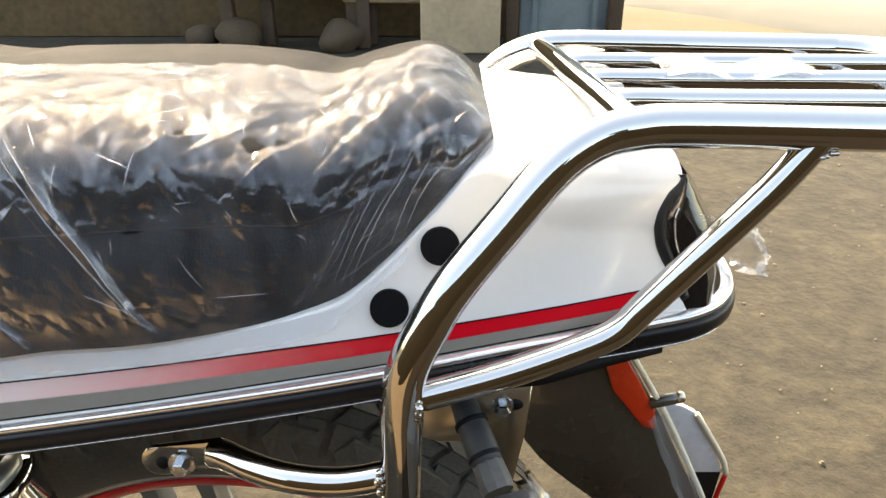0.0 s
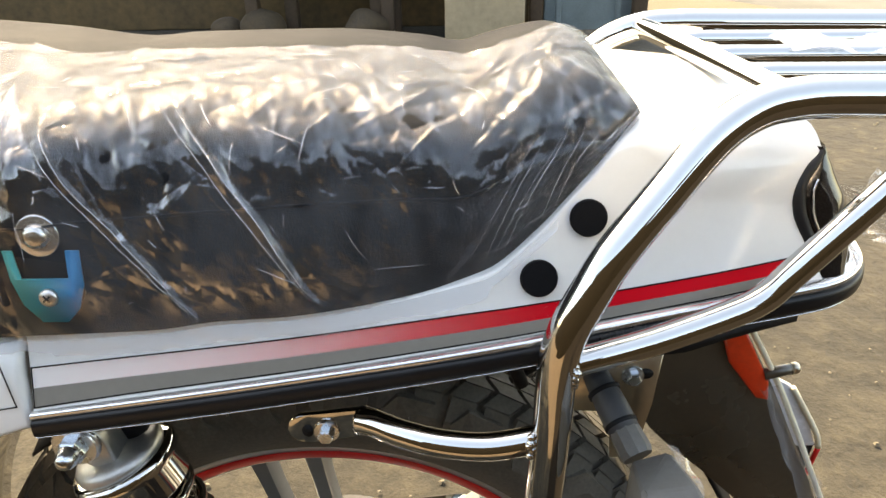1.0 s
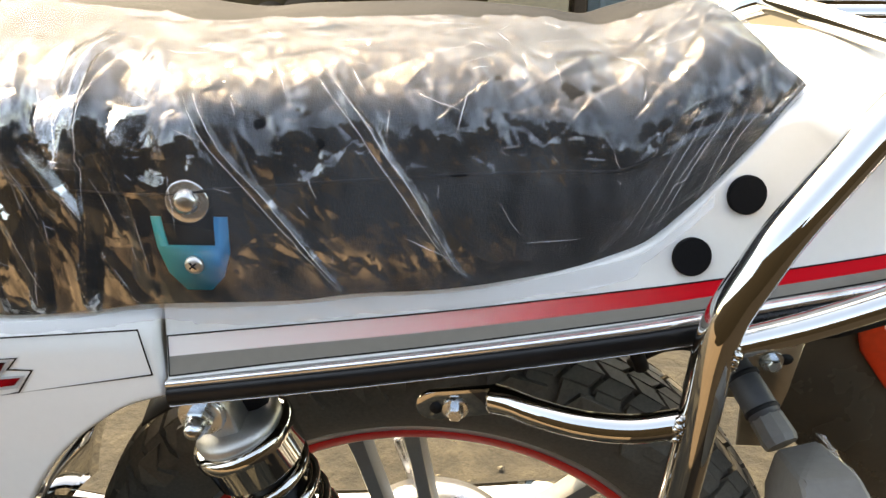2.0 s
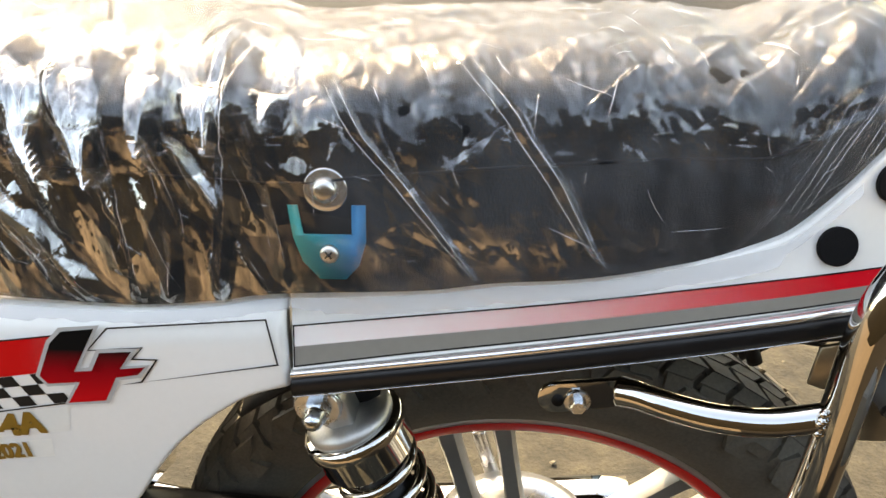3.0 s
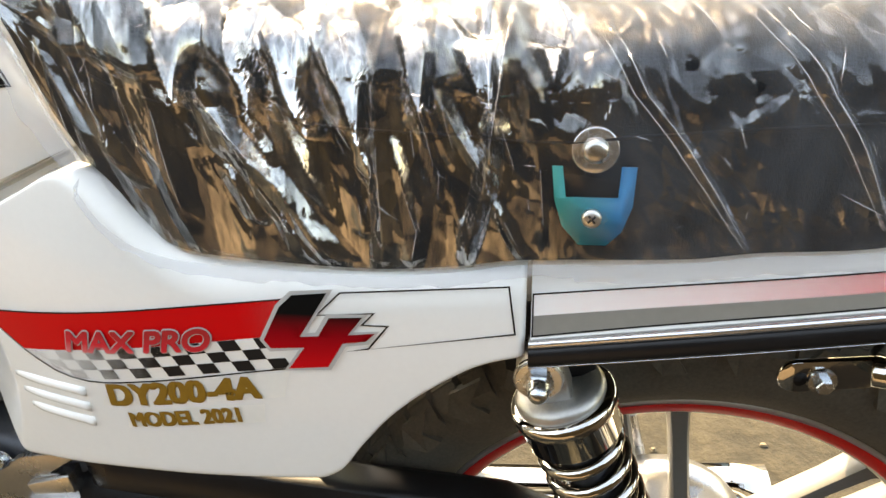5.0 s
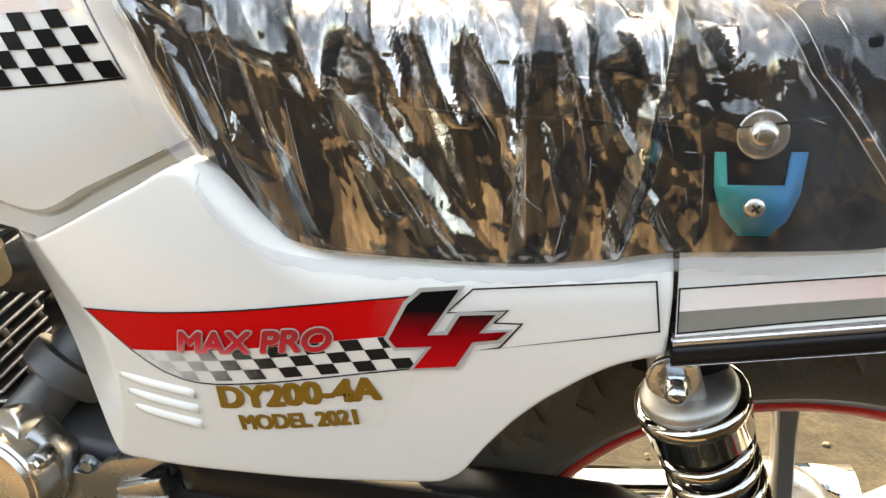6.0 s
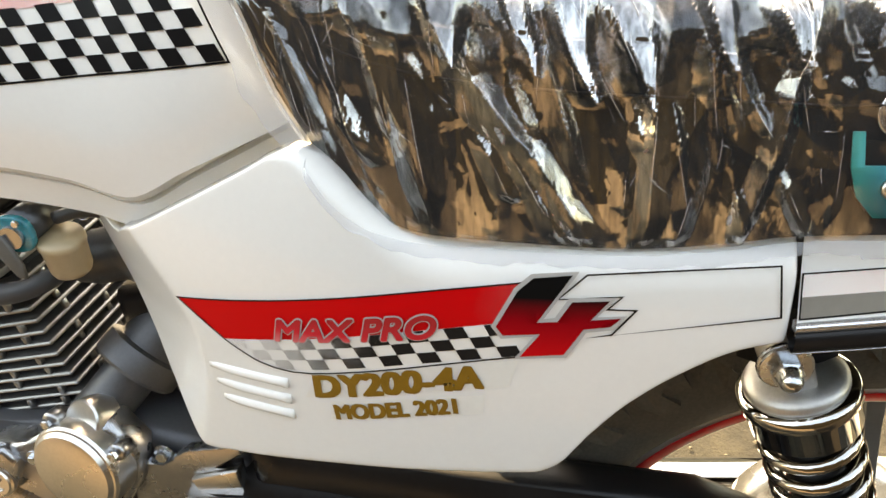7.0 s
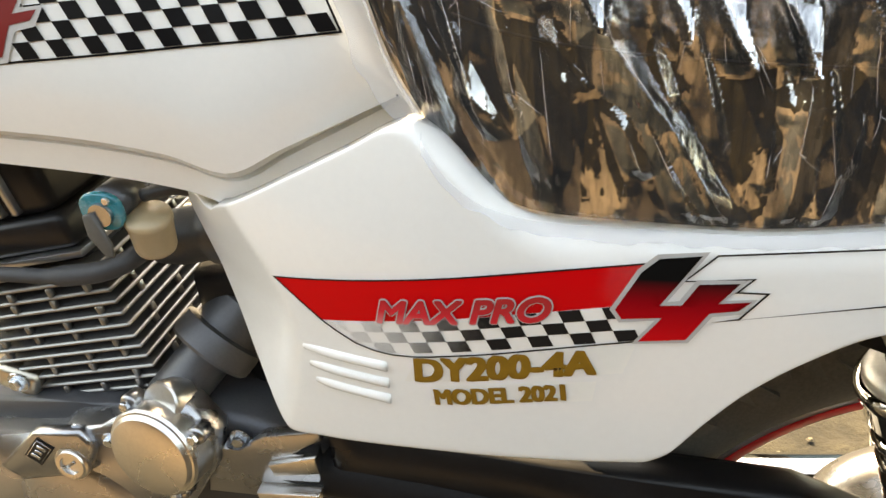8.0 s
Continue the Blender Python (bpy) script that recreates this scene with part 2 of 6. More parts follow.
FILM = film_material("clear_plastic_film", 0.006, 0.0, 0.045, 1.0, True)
HEM = film_material("clear_film_hem", 0.08, 0.26, 0.12, 1.2)
GLINT = film_material("crease_glint", 0.30, 0.22, 0.10, 1.0)
BAG = film_material("clear_bag", 0.12, 0.13, 0.08, 1.0)

# ---- shape helpers ----
CENTRE = {}


def part(name, bm, material, parent, label="", smooth=True):
    """Links a bmesh, built in world places, as one mesh object under a thing or a part."""
    me = bpy.data.meshes.new(name)
    bmesh.ops.recalc_face_normals(bm, faces=bm.faces)
    c = Vector((0, 0, 0))
    for v in bm.verts:
        c += v.co
    c /= max(1, len(bm.verts))
    for v in bm.verts:
        v.co -= c
    for f in bm.faces:
        f.smooth = smooth
    bm.to_mesh(me)
    bm.free()
    me.materials.append(material)
    ob = new(name, me)
    base = CENTRE.get(parent.name, Vector()) if parent else Vector()
    ob.parent = parent
    ob.location = c - base
    CENTRE[ob.name] = c
    if label:
        tagged(ob, label)
    return ob


def thing(name, at, label, category, group="", kind=""):
    ob = new(name)
    ob.location = at
    CENTRE[ob.name] = Vector(at)
    ob.empty_display_size = 0.05
    return tagged(ob, label, category, group, kind)


def sharp(ob, degrees=35):
    """Marks hard edges so that smooth shading keeps them."""
    bm = bmesh.new()
    bm.from_mesh(ob.data)
    for e in bm.edges:
        if len(e.link_faces) == 2 and e.calc_face_angle(0) > radians(degrees):
            e.smooth = False
    bm.to_mesh(ob.data)
    bm.free()
    return ob


def curve(pts):
    """A smooth monotone curve through (x, value) pairs."""
    xs, ys = np.array([p[0] for p in pts]), np.array([p[1] for p in pts])
    h, d = np.diff(xs), np.diff(ys) / np.diff(xs)
    m = np.concatenate([[d[0]], np.where(d[:-1] * d[1:] > 0, 2 * d[:-1] * d[1:] / (d[:-1] + d[1:] + 1e-12), 0), [d[-1]]])

    def f(x):
        x = min(max(x, xs[0]), xs[-1])
        i = min(int(np.searchsorted(xs, x, "right")) - 1, len(h) - 1)
        t = (x - xs[i]) / h[i]
        return float((2 * t**3 - 3 * t**2 + 1) * ys[i] + (t**3 - 2 * t**2 + t) * h[i] * m[i] + (3 * t**2 - 2 * t**3) * ys[i + 1] + (t**3 - t**2) * h[i] * m[i + 1])
    return f


def spline(pts, n):
    """n points a span along a curve through pts."""
    P = [Vector(p) for p in pts]
    P = [2 * P[0] - P[1], *P, 2 * P[-1] - P[-2]]
    out = []
    for a, b, c, d in zip(P, P[1:], P[2:], P[3:]):
        for k in range(n):
            t = k / n
            out.append(0.5 * (2 * b + (c - a) * t + (2 * a - 5 * b + 4 * c - d) * t * t + (3 * b - a - 3 * c + d) * t**3))
    return out + [P[-2]]


def tube_bm(pts, r, n=6, sides=20, bm=None, smooth=True):
    """A round tube along pts; r is a number or a function of 0..1."""
    bm = bm or bmesh.new()
    L = spline(pts, n) if smooth else [Vector(p) for p in pts]
    t0 = (L[1] - L[0]).normalized()
    up = Vector((0, 0, 1)) if abs(t0.z) < 0.9 else Vector((1, 0, 0))
    side = t0.cross(up).normalized()
    rings = []
    for i, p in enumerate(L):
        t = (L[min(i + 1, len(L) - 1)] - L[max(i - 1, 0)]).normalized()
        side = (side - t * side.dot(t)).normalized()
        up = side.cross(t)
        rr = r(i / (len(L) - 1)) if callable(r) else r
        rings.append([bm.verts.new(p + (side * math.cos(a) + up * math.sin(a)) * rr) for a in (2 * math.pi * k / sides for k in range(sides))])
    for A, B in zip(rings, rings[1:]):
        for k in range(sides):
            bm.faces.new((A[k], A[(k + 1) % sides], B[(k + 1) % sides], B[k]))
    bm.faces.new(rings[0][::-1])
    bm.faces.new(rings[-1])
    return bm


def lathe_bm(profile, m, sides=40, bm=None, closed=False):
    """Turns (radius, height) pairs about z, then places them by m."""
    bm = bm or bmesh.new()
    rings = []
    for r, z in profile:
        if r < 1e-6:
            rings.append([bm.verts.new(m @ Vector((0, 0, z)))])
        else:
            rings.append([bm.verts.new(m @ Vector((r * math.cos(a), r * math.sin(a), z))) for a in (2 * math.pi * k / sides for k in range(sides))])
    pairs = list(zip(rings, rings[1:])) + ([(rings[-1], rings[0])] if closed else [])
    for A, B in pairs:
        for k in range(sides):
            k2 = (k + 1) % sides
            if len(A) == 1 and len(B) > 1:
                bm.faces.new((A[0], B[k2], B[k]))
            elif len(B) == 1 and len(A) > 1:
                bm.faces.new((A[k], A[k2], B[0]))
            elif len(A) > 1:
                bm.faces.new((A[k], A[k2], B[k2], B[k]))
    if not closed:
        for R in (rings[0], rings[-1]):
            if len(R) > 1:
                bm.faces.new(R)
    return bm


def prism_bm(outline, y0, y1, bevel=0.0, bm=None, m=None):
    """An (x, z) outline given thickness from y0 to y1."""
    bm = bm or bmesh.new()
    A = [bm.verts.new((x, y0, z)) for x, z in outline]
    B = [bm.verts.new((x, y1, z)) for x, z in outline]
    fa, fb = bm.faces.new(A), bm.faces.new(B[::-1])
    n = len(A)
    for k in range(n):
        bm.faces.new((A[k], B[k], B[(k + 1) % n], A[(k + 1) % n]))
    if m is not None:
        bmesh.ops.transform(bm, matrix=m, verts=A + B)
    if bevel:
        edges = list({e for f in (fa, fb) for e in f.edges})
        bmesh.ops.bevel(bm, geom=edges, offset=bevel, segments=2, affect="EDGES", profile=0.5)
    return bm


def box_bm(size, m, bevel=0.002, bm=None, segments=2):
    b = bmesh.new()
    bmesh.ops.create_cube(b, size=1, matrix=m @ Matrix.Diagonal((*size, 1)))
    if bevel:
        bmesh.ops.bevel(b, geom=list(b.edges), offset=bevel, segments=segments, affect="EDGES", profile=0.5)
    if bm is None:
        return b
    me = bpy.data.meshes.new("tmp")
    b.to_mesh(me)
    b.free()
    bm.from_mesh(me)
    bpy.data.meshes.remove(me)
    return bm


def along(a, b):
    """A pose at a whose z axis points to b."""
    d = Vector(b) - Vector(a)
    return Matrix.Translation(a) @ d.to_track_quat("Z", "Y").to_matrix().to_4x4()


def grid_bm(rows, thick=None, bm=None):
    """A sheet through rows of points; thick: a shift that gives it a back and a rim."""
    bm = bm or bmesh.new()
    F = [[bm.verts.new(p) for p in row] for row in rows]
    nu, nv = len(F), len(F[0])
    for i in range(nu - 1):
        for j in range(nv - 1):
            bm.faces.new((F[i][j], F[i + 1][j], F[i + 1][j + 1], F[i][j + 1]))
    if thick is not None:
        t = Vector(thick)
        B = [[bm.verts.new(Vector(p) + t) for p in row] for row in rows]
        for i in range(nu - 1):
            for j in range(nv - 1):
                bm.faces.new((B[i][j], B[i][j + 1], B[i + 1][j + 1], B[i + 1][j]))
        rim = [(i, 0) for i in range(nu)] + [(nu - 1, j) for j in range(1, nv)] + [(i, nv - 1) for i in range(nu - 2, -1, -1)] + [(0, j) for j in range(nv - 2, 0, -1)]
        for (a, b), (c, d) in zip(rim, rim[1:] + rim[:1]):
            bm.faces.new((F[a][b], B[a][b], B[c][d], F[c][d]))
    return bm


def lip(d, r):
    """How far a rounded edge of radius r falls back at distance d from the rim."""
    return r - math.sqrt(max(0.0, r * r - (r - d) ** 2)) if d < r else 0.0


def decal_bm(polys, f, out, step=0.012):
    """Flat (x, z) polygons laid on the surface y = f(x, z)."""
    bm = bmesh.new()
    for poly in polys:
        bm.faces.new([bm.verts.new((x, 0, z)) for x, z in poly])
    bm.normal_update()
    bmesh.ops.remove_doubles(bm, verts=list(bm.verts), dist=1e-5)
    bmesh.ops.triangulate(bm, faces=list(bm.faces))
    xs, zs = [v.co.x for v in bm.verts], [v.co.z for v in bm.verts]
    for lo, hi, n in ((min(xs), max(xs), (1, 0, 0)), (min(zs), max(zs), (0, 0, 1))):
        k = lo + step
        while k < hi:
            bmesh.ops.bisect_plane(bm, geom=list(bm.verts) + list(bm.edges) + list(bm.faces), plane_co=Vector(n) * k, plane_no=n)
            k += step
    for v in bm.verts:
        v.co.y = f(v.co.x, v.co.z) - out
    return bm


def line_polys(pts, w, closed=False):
    """A pinstripe of width w along (x, z) points, mitred."""
    P = [Vector(p) for p in pts]
    n = len(P)
    L, R = [], []
    for i in range(n):
        a = P[i - 1] if (i or closed) else None
        b = P[(i + 1) % n] if (i < n - 1 or closed) else None
        d1 = (P[i] - a).normalized() if a is not None else (b - P[i]).normalized()
        d2 = (b - P[i]).normalized() if b is not None else d1
        n1, n2 = Vector((-d1.y, d1.x)), Vector((-d2.y, d2.x))
        mm = (n1 + n2)
        mm = mm / max(0.35, mm.dot(n1))
        L.append(P[i] + mm * w / 2)
        R.append(P[i] - mm * w / 2)
    m = n if closed else n - 1
    return [[tuple(L[i]), tuple(L[(i + 1) % n]), tuple(R[(i + 1) % n]), tuple(R[i])] for i in range(m)]


def text_bm(body, size, shear, at, f, out, slope=0.0, stretch=1.0):
    """Built-in lettering laid on the surface y = f(x, z); its lower left corner is at (x, z)."""
    cu = bpy.data.curves.new("text", "FONT")
    cu.body, cu.size, cu.shear = body, size, shear
    ob = new("text", cu)
    me = bpy.data.meshes.new_from_object(ob.evaluated_get(bpy.context.evaluated_depsgraph_get()))
    bm = bmesh.new()
    bm.from_mesh(me)
    bpy.data.objects.remove(ob)
    bpy.data.curves.remove(cu)
    bpy.data.meshes.remove(me)
    c, s = math.cos(slope), math.sin(slope)
    for v in bm.verts:
        x, z = v.co.x * stretch, v.co.y
        X, Z = at[0] + c * x - s * z, at[1] + s * x + c * z
        v.co = (X, f(X, Z) - out, Z)
    return bm


def bolt(name, at, r, parent, axis=(0, -1, 0), washer=True, dome=False, length=0.006):
    """A hexagon bolt, with a flange or washer."""
    m = along(at, Vector(at) + Vector(axis))
    bm = bmesh.new()
    if washer:
        lathe_bm([(0, 0), (r * 1.5, 0), (r * 1.55, 0.0006), (r * 1.5, 0.0016), (r * 0.9, 0.0018)], m, 28, bm)
    hexa = [(r, 0.0015), (r, 0.0015 + length * 0.85), (r * 0.86, 0.0015 + length), (r * 0.5, 0.0015 + length)]
    lathe_bm(hexa, m, 6, bm)
    if dome:
        z = 0.0015 + length
        lathe_bm([(r * 0.8, z)] + [(r * 0.72 * math.cos(a), z + 0.4 * r + r * 0.75 * math.sin(a)) for a in (0, 0.4, 0.8, 1.15)] + [(0, z + r * 1.15)], m, 20, bm)
    return sharp(part(name, bm, ZINC, parent), 30)


CY = 0.485      # the motorcycle's middle plane
GZ = -0.03      # the ground's level

# ---- ground and surroundings ----


def ground_material():
    m, nt, p = nodes_of("packed_earth")
    at = coords(nt)
    big, mid, fine = noise_tex(nt, 4.5, 6, 0.62, at), noise_tex(nt, 17, 6, 0.65, at), noise_tex(nt, 150, 4, 0.7, at)
    c1 = ramp(nt, mid, [(0.25, (0.010, 0.0085, 0.005)), (0.5, (0.031, 0.0265, 0.0165)), (0.75, (0.062, 0.053, 0.034))])
    c2 = ramp(nt, fine, [(0.3, (0.55, 0.55, 0.55)), (0.65, (1.1, 1.08, 1.05))])
    c3 = ramp(nt, big, [(0.3, (0.45, 0.46, 0.44)), (0.7, (1.05, 1.05, 1.05))])
    prev = c1
    for c in (c2, c3):
        mx = nt.nodes.new("ShaderNodeMix")
        mx.data_type, mx.blend_type = "RGBA", "MULTIPLY"
        mx.inputs["Factor"].default_value = 1
        nt.links.new(prev, mx.inputs["A"])
        nt.links.new(c, mx.inputs["B"])
        prev = mx.outputs["Result"]
    nt.links.new(prev, p.inputs["Base Color"])
    p.inputs["Roughness"].default_value = 0.95
    bump(nt, p, mid, 0.7, 0.02)
    return m


EARTH = ground_material()
STONE = plain("pale_stone", (0.13, 0.11, 0.075), 0.8, var=0.3, big=20, relief=0.002)
ASPHALT = plain("worn_road", (0.085, 0.086, 0.080), 0.85, var=0.15, big=3, fine=120, relief=0.003)
SAND = plain("loose_sand", (0.068, 0.053, 0.027), 0.95, var=0.15, big=2, fine=80, relief=0.006)
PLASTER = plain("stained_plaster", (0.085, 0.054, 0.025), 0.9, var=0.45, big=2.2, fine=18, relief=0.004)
DARK_SCREEN = plain("unseen_dark_screen", (0.010, 0.0078, 0.005), 0.9, spec=0.04, var=0.3, big=1.5, fine=20, relief=0.004)
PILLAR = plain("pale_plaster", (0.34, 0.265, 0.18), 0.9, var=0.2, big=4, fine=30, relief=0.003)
SHEET = plain("blue_grey_sheet", (0.16, 0.20, 0.22), 0.45, metal=0.3, var=0.3, big=5)
OLD_WOOD = plain("old_wood", (0.16, 0.11, 0.065), 0.8, var=0.4, big=8, fine=60, relief=0.003)
DARK_WOOD = plain("dark_wood", (0.05, 0.03, 0.018), 0.75, var=0.4, big=8, fine=60, relief=0.003)

bm = bmesh.new()
near = []
for i in range(61):
    row = []
    for j in range(61):
        u, v = (i / 60 - 0.5) * 2, (j / 60 - 0.5) * 2
        x, y = 120 * u * abs(u) ** 1.6, 120 * v * abs(v) ** 1.6 + 0.5
        d = math.hypot(x, y)
        z = GZ + 0.012 * noise.noise((x * 1.7, y * 1.7, 3)) * min(1, max(0, d - 0.3)) * (1 if d < 12 else 0)
        row.append((x, y, z - 0.004))
    near.append(row)
ground = part("ground", grid_bm(near, bm=bm), EARTH, None)
BROWN_SOIL = plain("brown_soil", (0.080, 0.054, 0.030), 0.95, var=0.35, big=3, fine=60, relief=0.006)
rows = []
for x in np.linspace(-7, 0.04, 30):
    rows.append([(x, y, GZ + 0.006 + 0.012 * noise.noise((x * 1.7, y * 1.7, 3)) * min(1, max(0, math.hypot(x, y) - 0.3))) for y in np.linspace(-1.77, -0.45, 18)])
tagged(part("soil_verge", grid_bm(rows), BROWN_SOIL, None), "bare brown soil at the side of the yard", "ground", kind="structure")
# unseen near-black sheet: ground shade put into colour, to darken the chrome's reflections
SHADED_GROUND = plain("shade_dark_ground", (0.013, 0.0105, 0.008), 0.9, spec=0.04, var=0.3, big=4, fine=90, relief=0.003)
rows = []
for x in np.linspace(0.04, 5, 24):
    rows.append([(x, y, GZ + 0.010 + 0.012 * noise.noise((x * 1.7, y * 1.7, 3)) * min(1, max(0, math.hypot(x, y) - 0.3))) for y in np.linspace(-1.77, 0.62, 24)])
tagged(part("shaded_ground_sheet", grid_bm(rows), SHADED_GROUND, None), "unseen dark sheet standing in for shaded ground beside the soil", "ground", kind="structure")
tagged(ground, "packed brown earth yard with small stones", "ground", kind="structure")

bm = bmesh.new()
rng = random.Random(5)
for k in range(520):
    x, y = rng.uniform(-1.2, 2.2), rng.uniform(0.3, 3.2)
    r = rng.choice([0.002, 0.003, 0.003, 0.004, 0.006])
    a = rng.random() * 6.28
    c = Vector((x, y, GZ + r * 0.1))
    ring = [bm.verts.new(c + Vector((r * rng.uniform(0.7, 1.5) * math.cos(a + q), r * rng.uniform(0.7, 1.3) * math.sin(a + q), 0))) for q in (0, 1.25, 2.5, 3.77, 5.0)]
    top = [bm.verts.new(v.co * 0.55 + c * 0.45 + Vector((0, 0, r * rng.uniform(0.5, 0.8)))) for v in ring]
    for q in range(5):
        bm.faces.new((ring[q], ring[(q + 1) % 5], top[(q + 1) % 5], top[q]))
    bm.faces.new(top)
pebbles = part("pebbles", bm, STONE, None, smooth=False)
tagged(pebbles, "small pale stones scattered over the earth", "stones", kind="stuff")

# the road runs slantwise; along its near edge lies sand


def beside_road(s, off, z):
    return (1.6 + 0.603 * s + 0.798 * off, 7.5 - 0.798 * s + 0.603 * off, z)


rows = [[beside_road(s, off + 0.15 * math.sin(s * 1.3), GZ + 0.004 + 0.025 * math.sin(math.pi * (off + 1.5) / 1.6) + 0.01 * noise.noise((s, off * 2, 1))) for off in np.linspace(-1.5, 0.1, 12)] for s in np.linspace(-14, 14, 60)]
tagged(part("sand_verge", grid_bm(rows), SAND, None), "sunlit strip of loose pale sand", "sand", kind="structure")
rows = [[beside_road(s, off, GZ + 0.012) for off in (0.0, 2.0, 4.0, 6.5)] for s in np.linspace(-60, 60, 12)]
tagged(part("road", grid_bm(rows, (0, 0, -0.08)), ASPHALT, None), "worn grey road beyond the sandy verge", "road", kind="structure")

WALL_Y = 5.7
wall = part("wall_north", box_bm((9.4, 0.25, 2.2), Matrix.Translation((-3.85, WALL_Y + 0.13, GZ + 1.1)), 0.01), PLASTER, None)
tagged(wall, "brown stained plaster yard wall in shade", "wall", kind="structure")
# both are unseen, added as dark shapes for chrome and film to mirror
wall = part("wall_south", box_bm((16.0, 0.25, 1.75), Matrix.Translation((-0.5, -1.9, GZ + 0.875)), 0.01), DARK_SCREEN, None)
tagged(wall, "unseen low dark wall added for reflections", "wall", kind="structure")
screen = part("wall_dark_screen", box_bm((2.1, 0.2, 1.85), Matrix.Translation((-0.30, -1.45, GZ + 0.925)), 0.01), DARK_SCREEN, None)
tagged(screen, "unseen dark screen added to be mirrored in chrome and film", "wall", kind="structure")
pillar = part("wall_pillar", box_bm((0.55, 0.4, 2.3), Matrix.Translation((0.12, 5.25, GZ + 1.15)), 0.02), PILLAR, None)
tagged(pillar, "pale plastered gate pillar", "pillar", kind="structure")

gate = thing("sheet_metal_gate", (0.9, 5.2, GZ), "blue-grey sheet metal gate leaf between dark posts", "gate")
part("gate_sheet", box_bm((0.62, 0.02, 2.2), Matrix.Translation((0.85, 5.22, GZ + 1.15)), 0.004), SHEET, gate)
for x in (0.56, 0.98):
    part("rib", box_bm((0.04, 0.03, 2.2), Matrix.Translation((x + 0.08, 5.2, GZ + 1.15)), 0.006), SHEET, gate)
for x, w in ((0.48, 0.09), (1.2, 0.10)):
    part("gate_post", box_bm((w, 0.12, 2.25), Matrix.Translation((x, 5.2, GZ + 1.125)), 0.01), DARK_WOOD, gate)

rng = random.Random(9)
for k, (x, y, z, sx, sy, sz, rz) in enumerate([(-1.05, 5.3, 0.42, 1.15, 0.30, 0.05, 3), (-0.35, 5.35, 0.34, 0.7, 0.22, 0.05, -4), (-0.9, 5.42, 0.62, 0.9, 0.2, 0.04, 2)]):
    bench = thing("plank_stack", (x, y, GZ), "weathered timber planks on short posts by the wall", "timber", "timber by the wall")
    part("plank", box_bm((sx, sy, sz), pose(x, y, GZ + z, 0, 0, rz), 0.008), OLD_WOOD, bench)
    for s in (-0.42, 0.42):
        part("leg", box_bm((0.09, 0.12, z), pose(x + s * sx, y, GZ + z / 2, 0, 0, rz), 0.008), DARK_WOOD, bench)
for x, y, r in ((-1.45, 5.25, 0.17), (-0.72, 5.2, 0.16), (-1.75, 5.3, 0.12)):
    b = bmesh.new()
    bmesh.ops.create_icosphere(b, subdivisions=3, radius=r)
    for v in b.verts:
        v.co *= 1 + 0.35 * noise.noise(v.co * 5 + Vector((x * 9, 0, 0)))
        v.co.z = v.co.z * 0.75 + r * 0.55
        v.co += Vector((x, y, GZ))
    rock = part("boulder", b, ROCK, None)
    tagged(rock, "rough tan boulder lying against the wall", "rock", "boulders by the wall")

# ---- motorcycle ----
bike = thing("motorcycle", (-0.45, CY, GZ), "new white motorcycle with red decals, chrome rack and film-wrapped seat", "motorcycle")

# side cover: outline from above and below, and how far it bulges
cover_top = curve([(-0.814, 0.742), (-0.806, 0.7475), (-0.796, 0.7495), (-0.786, 0.7445), (-0.780, 0.7445), (-0.776, 0.7475), (-0.74, 0.7655), (-0.70, 0.7860), (-0.66, 0.8060), (-0.637, 0.8175), (-0.628, 0.8195), (-0.618, 0.815), (-0.601, 0.803), (-0.586, 0.787), (-0.570, 0.774), (-0.555, 0.767), (-0.535, 0.763), (-0.449, 0.766), (-0.345, 0.774)])
cover_low = curve([(-0.814, 0.735), (-0.804, 0.708), (-0.791, 0.674), (-0.770, 0.618), (-0.751, 0.582), (-0.739, 0.572), (-0.712, 0.577), (-0.616, 0.589), (-0.554, 0.591), (-0.488, 0.596), (-0.474, 0.603), (-0.452, 0.633), (-0.431, 0.659), (-0.404, 0.683), (-0.373, 0.703), (-0.345, 0.712)])
cover_crease = curve([(0.58, -0.742), (0.598, -0.733), (0.625, -0.723), (0.658, -0.716), (0.681, -0.7165), (0.712, -0.727), (0.738, -0.743), (0.759, -0.758), (0.775, -0.770)])


def cover_y(x, z):
    y = 0.3235 + 1.0 * max(0.0, -0.58 - x) ** 2 - 0.03 * (0.73 - z) + 0.9 * max(0.0, z - 0.70) ** 2
    k = cover_crease(z) - x
    if k > 0:
        y += 0.37 * (math.sqrt(k * k + 0.0000003) - 0.0005)
    return y


def panel_rows(x0, x1, nx, nz, top, low, f, r_top, r_low, r_side=0.004):
    rows = []
    for i in range(nx + 1):
        x = x0 + (x1 - x0) * (0.5 - 0.5 * math.cos(math.pi * i / nx)) * 0.35 + (x1 - x0) * (i / nx) * 0.65
        zt, zl = top(x), low(x)
        row = []
        for j in range(nz + 1):
            s = 0.5 - 0.5 * math.cos(math.pi * j / nz)
            z = zl + (zt - zl) * s
            y = f(x, z) + lip(zt - z, min(r_top(x), zt - zl)) + lip(z - zl, min(r_low, (zt - zl) / 2)) + lip(min(x - x0, x1 - x), r_side)
            row.append((x, y, z))
        rows.append(row)
    return rows


cover = part("side_cover", grid_bm(panel_rows(-0.814, -0.347, 150, 48, cover_top, cover_low, cover_y, curve([(-0.80, 0.0015), (-0.645, 0.0015), (-0.60, 0.020), (-0.34, 0.028)]), 0.005), (0, 0.010, 0)), WHITE, bike, "glossy white plastic side cover with decals")
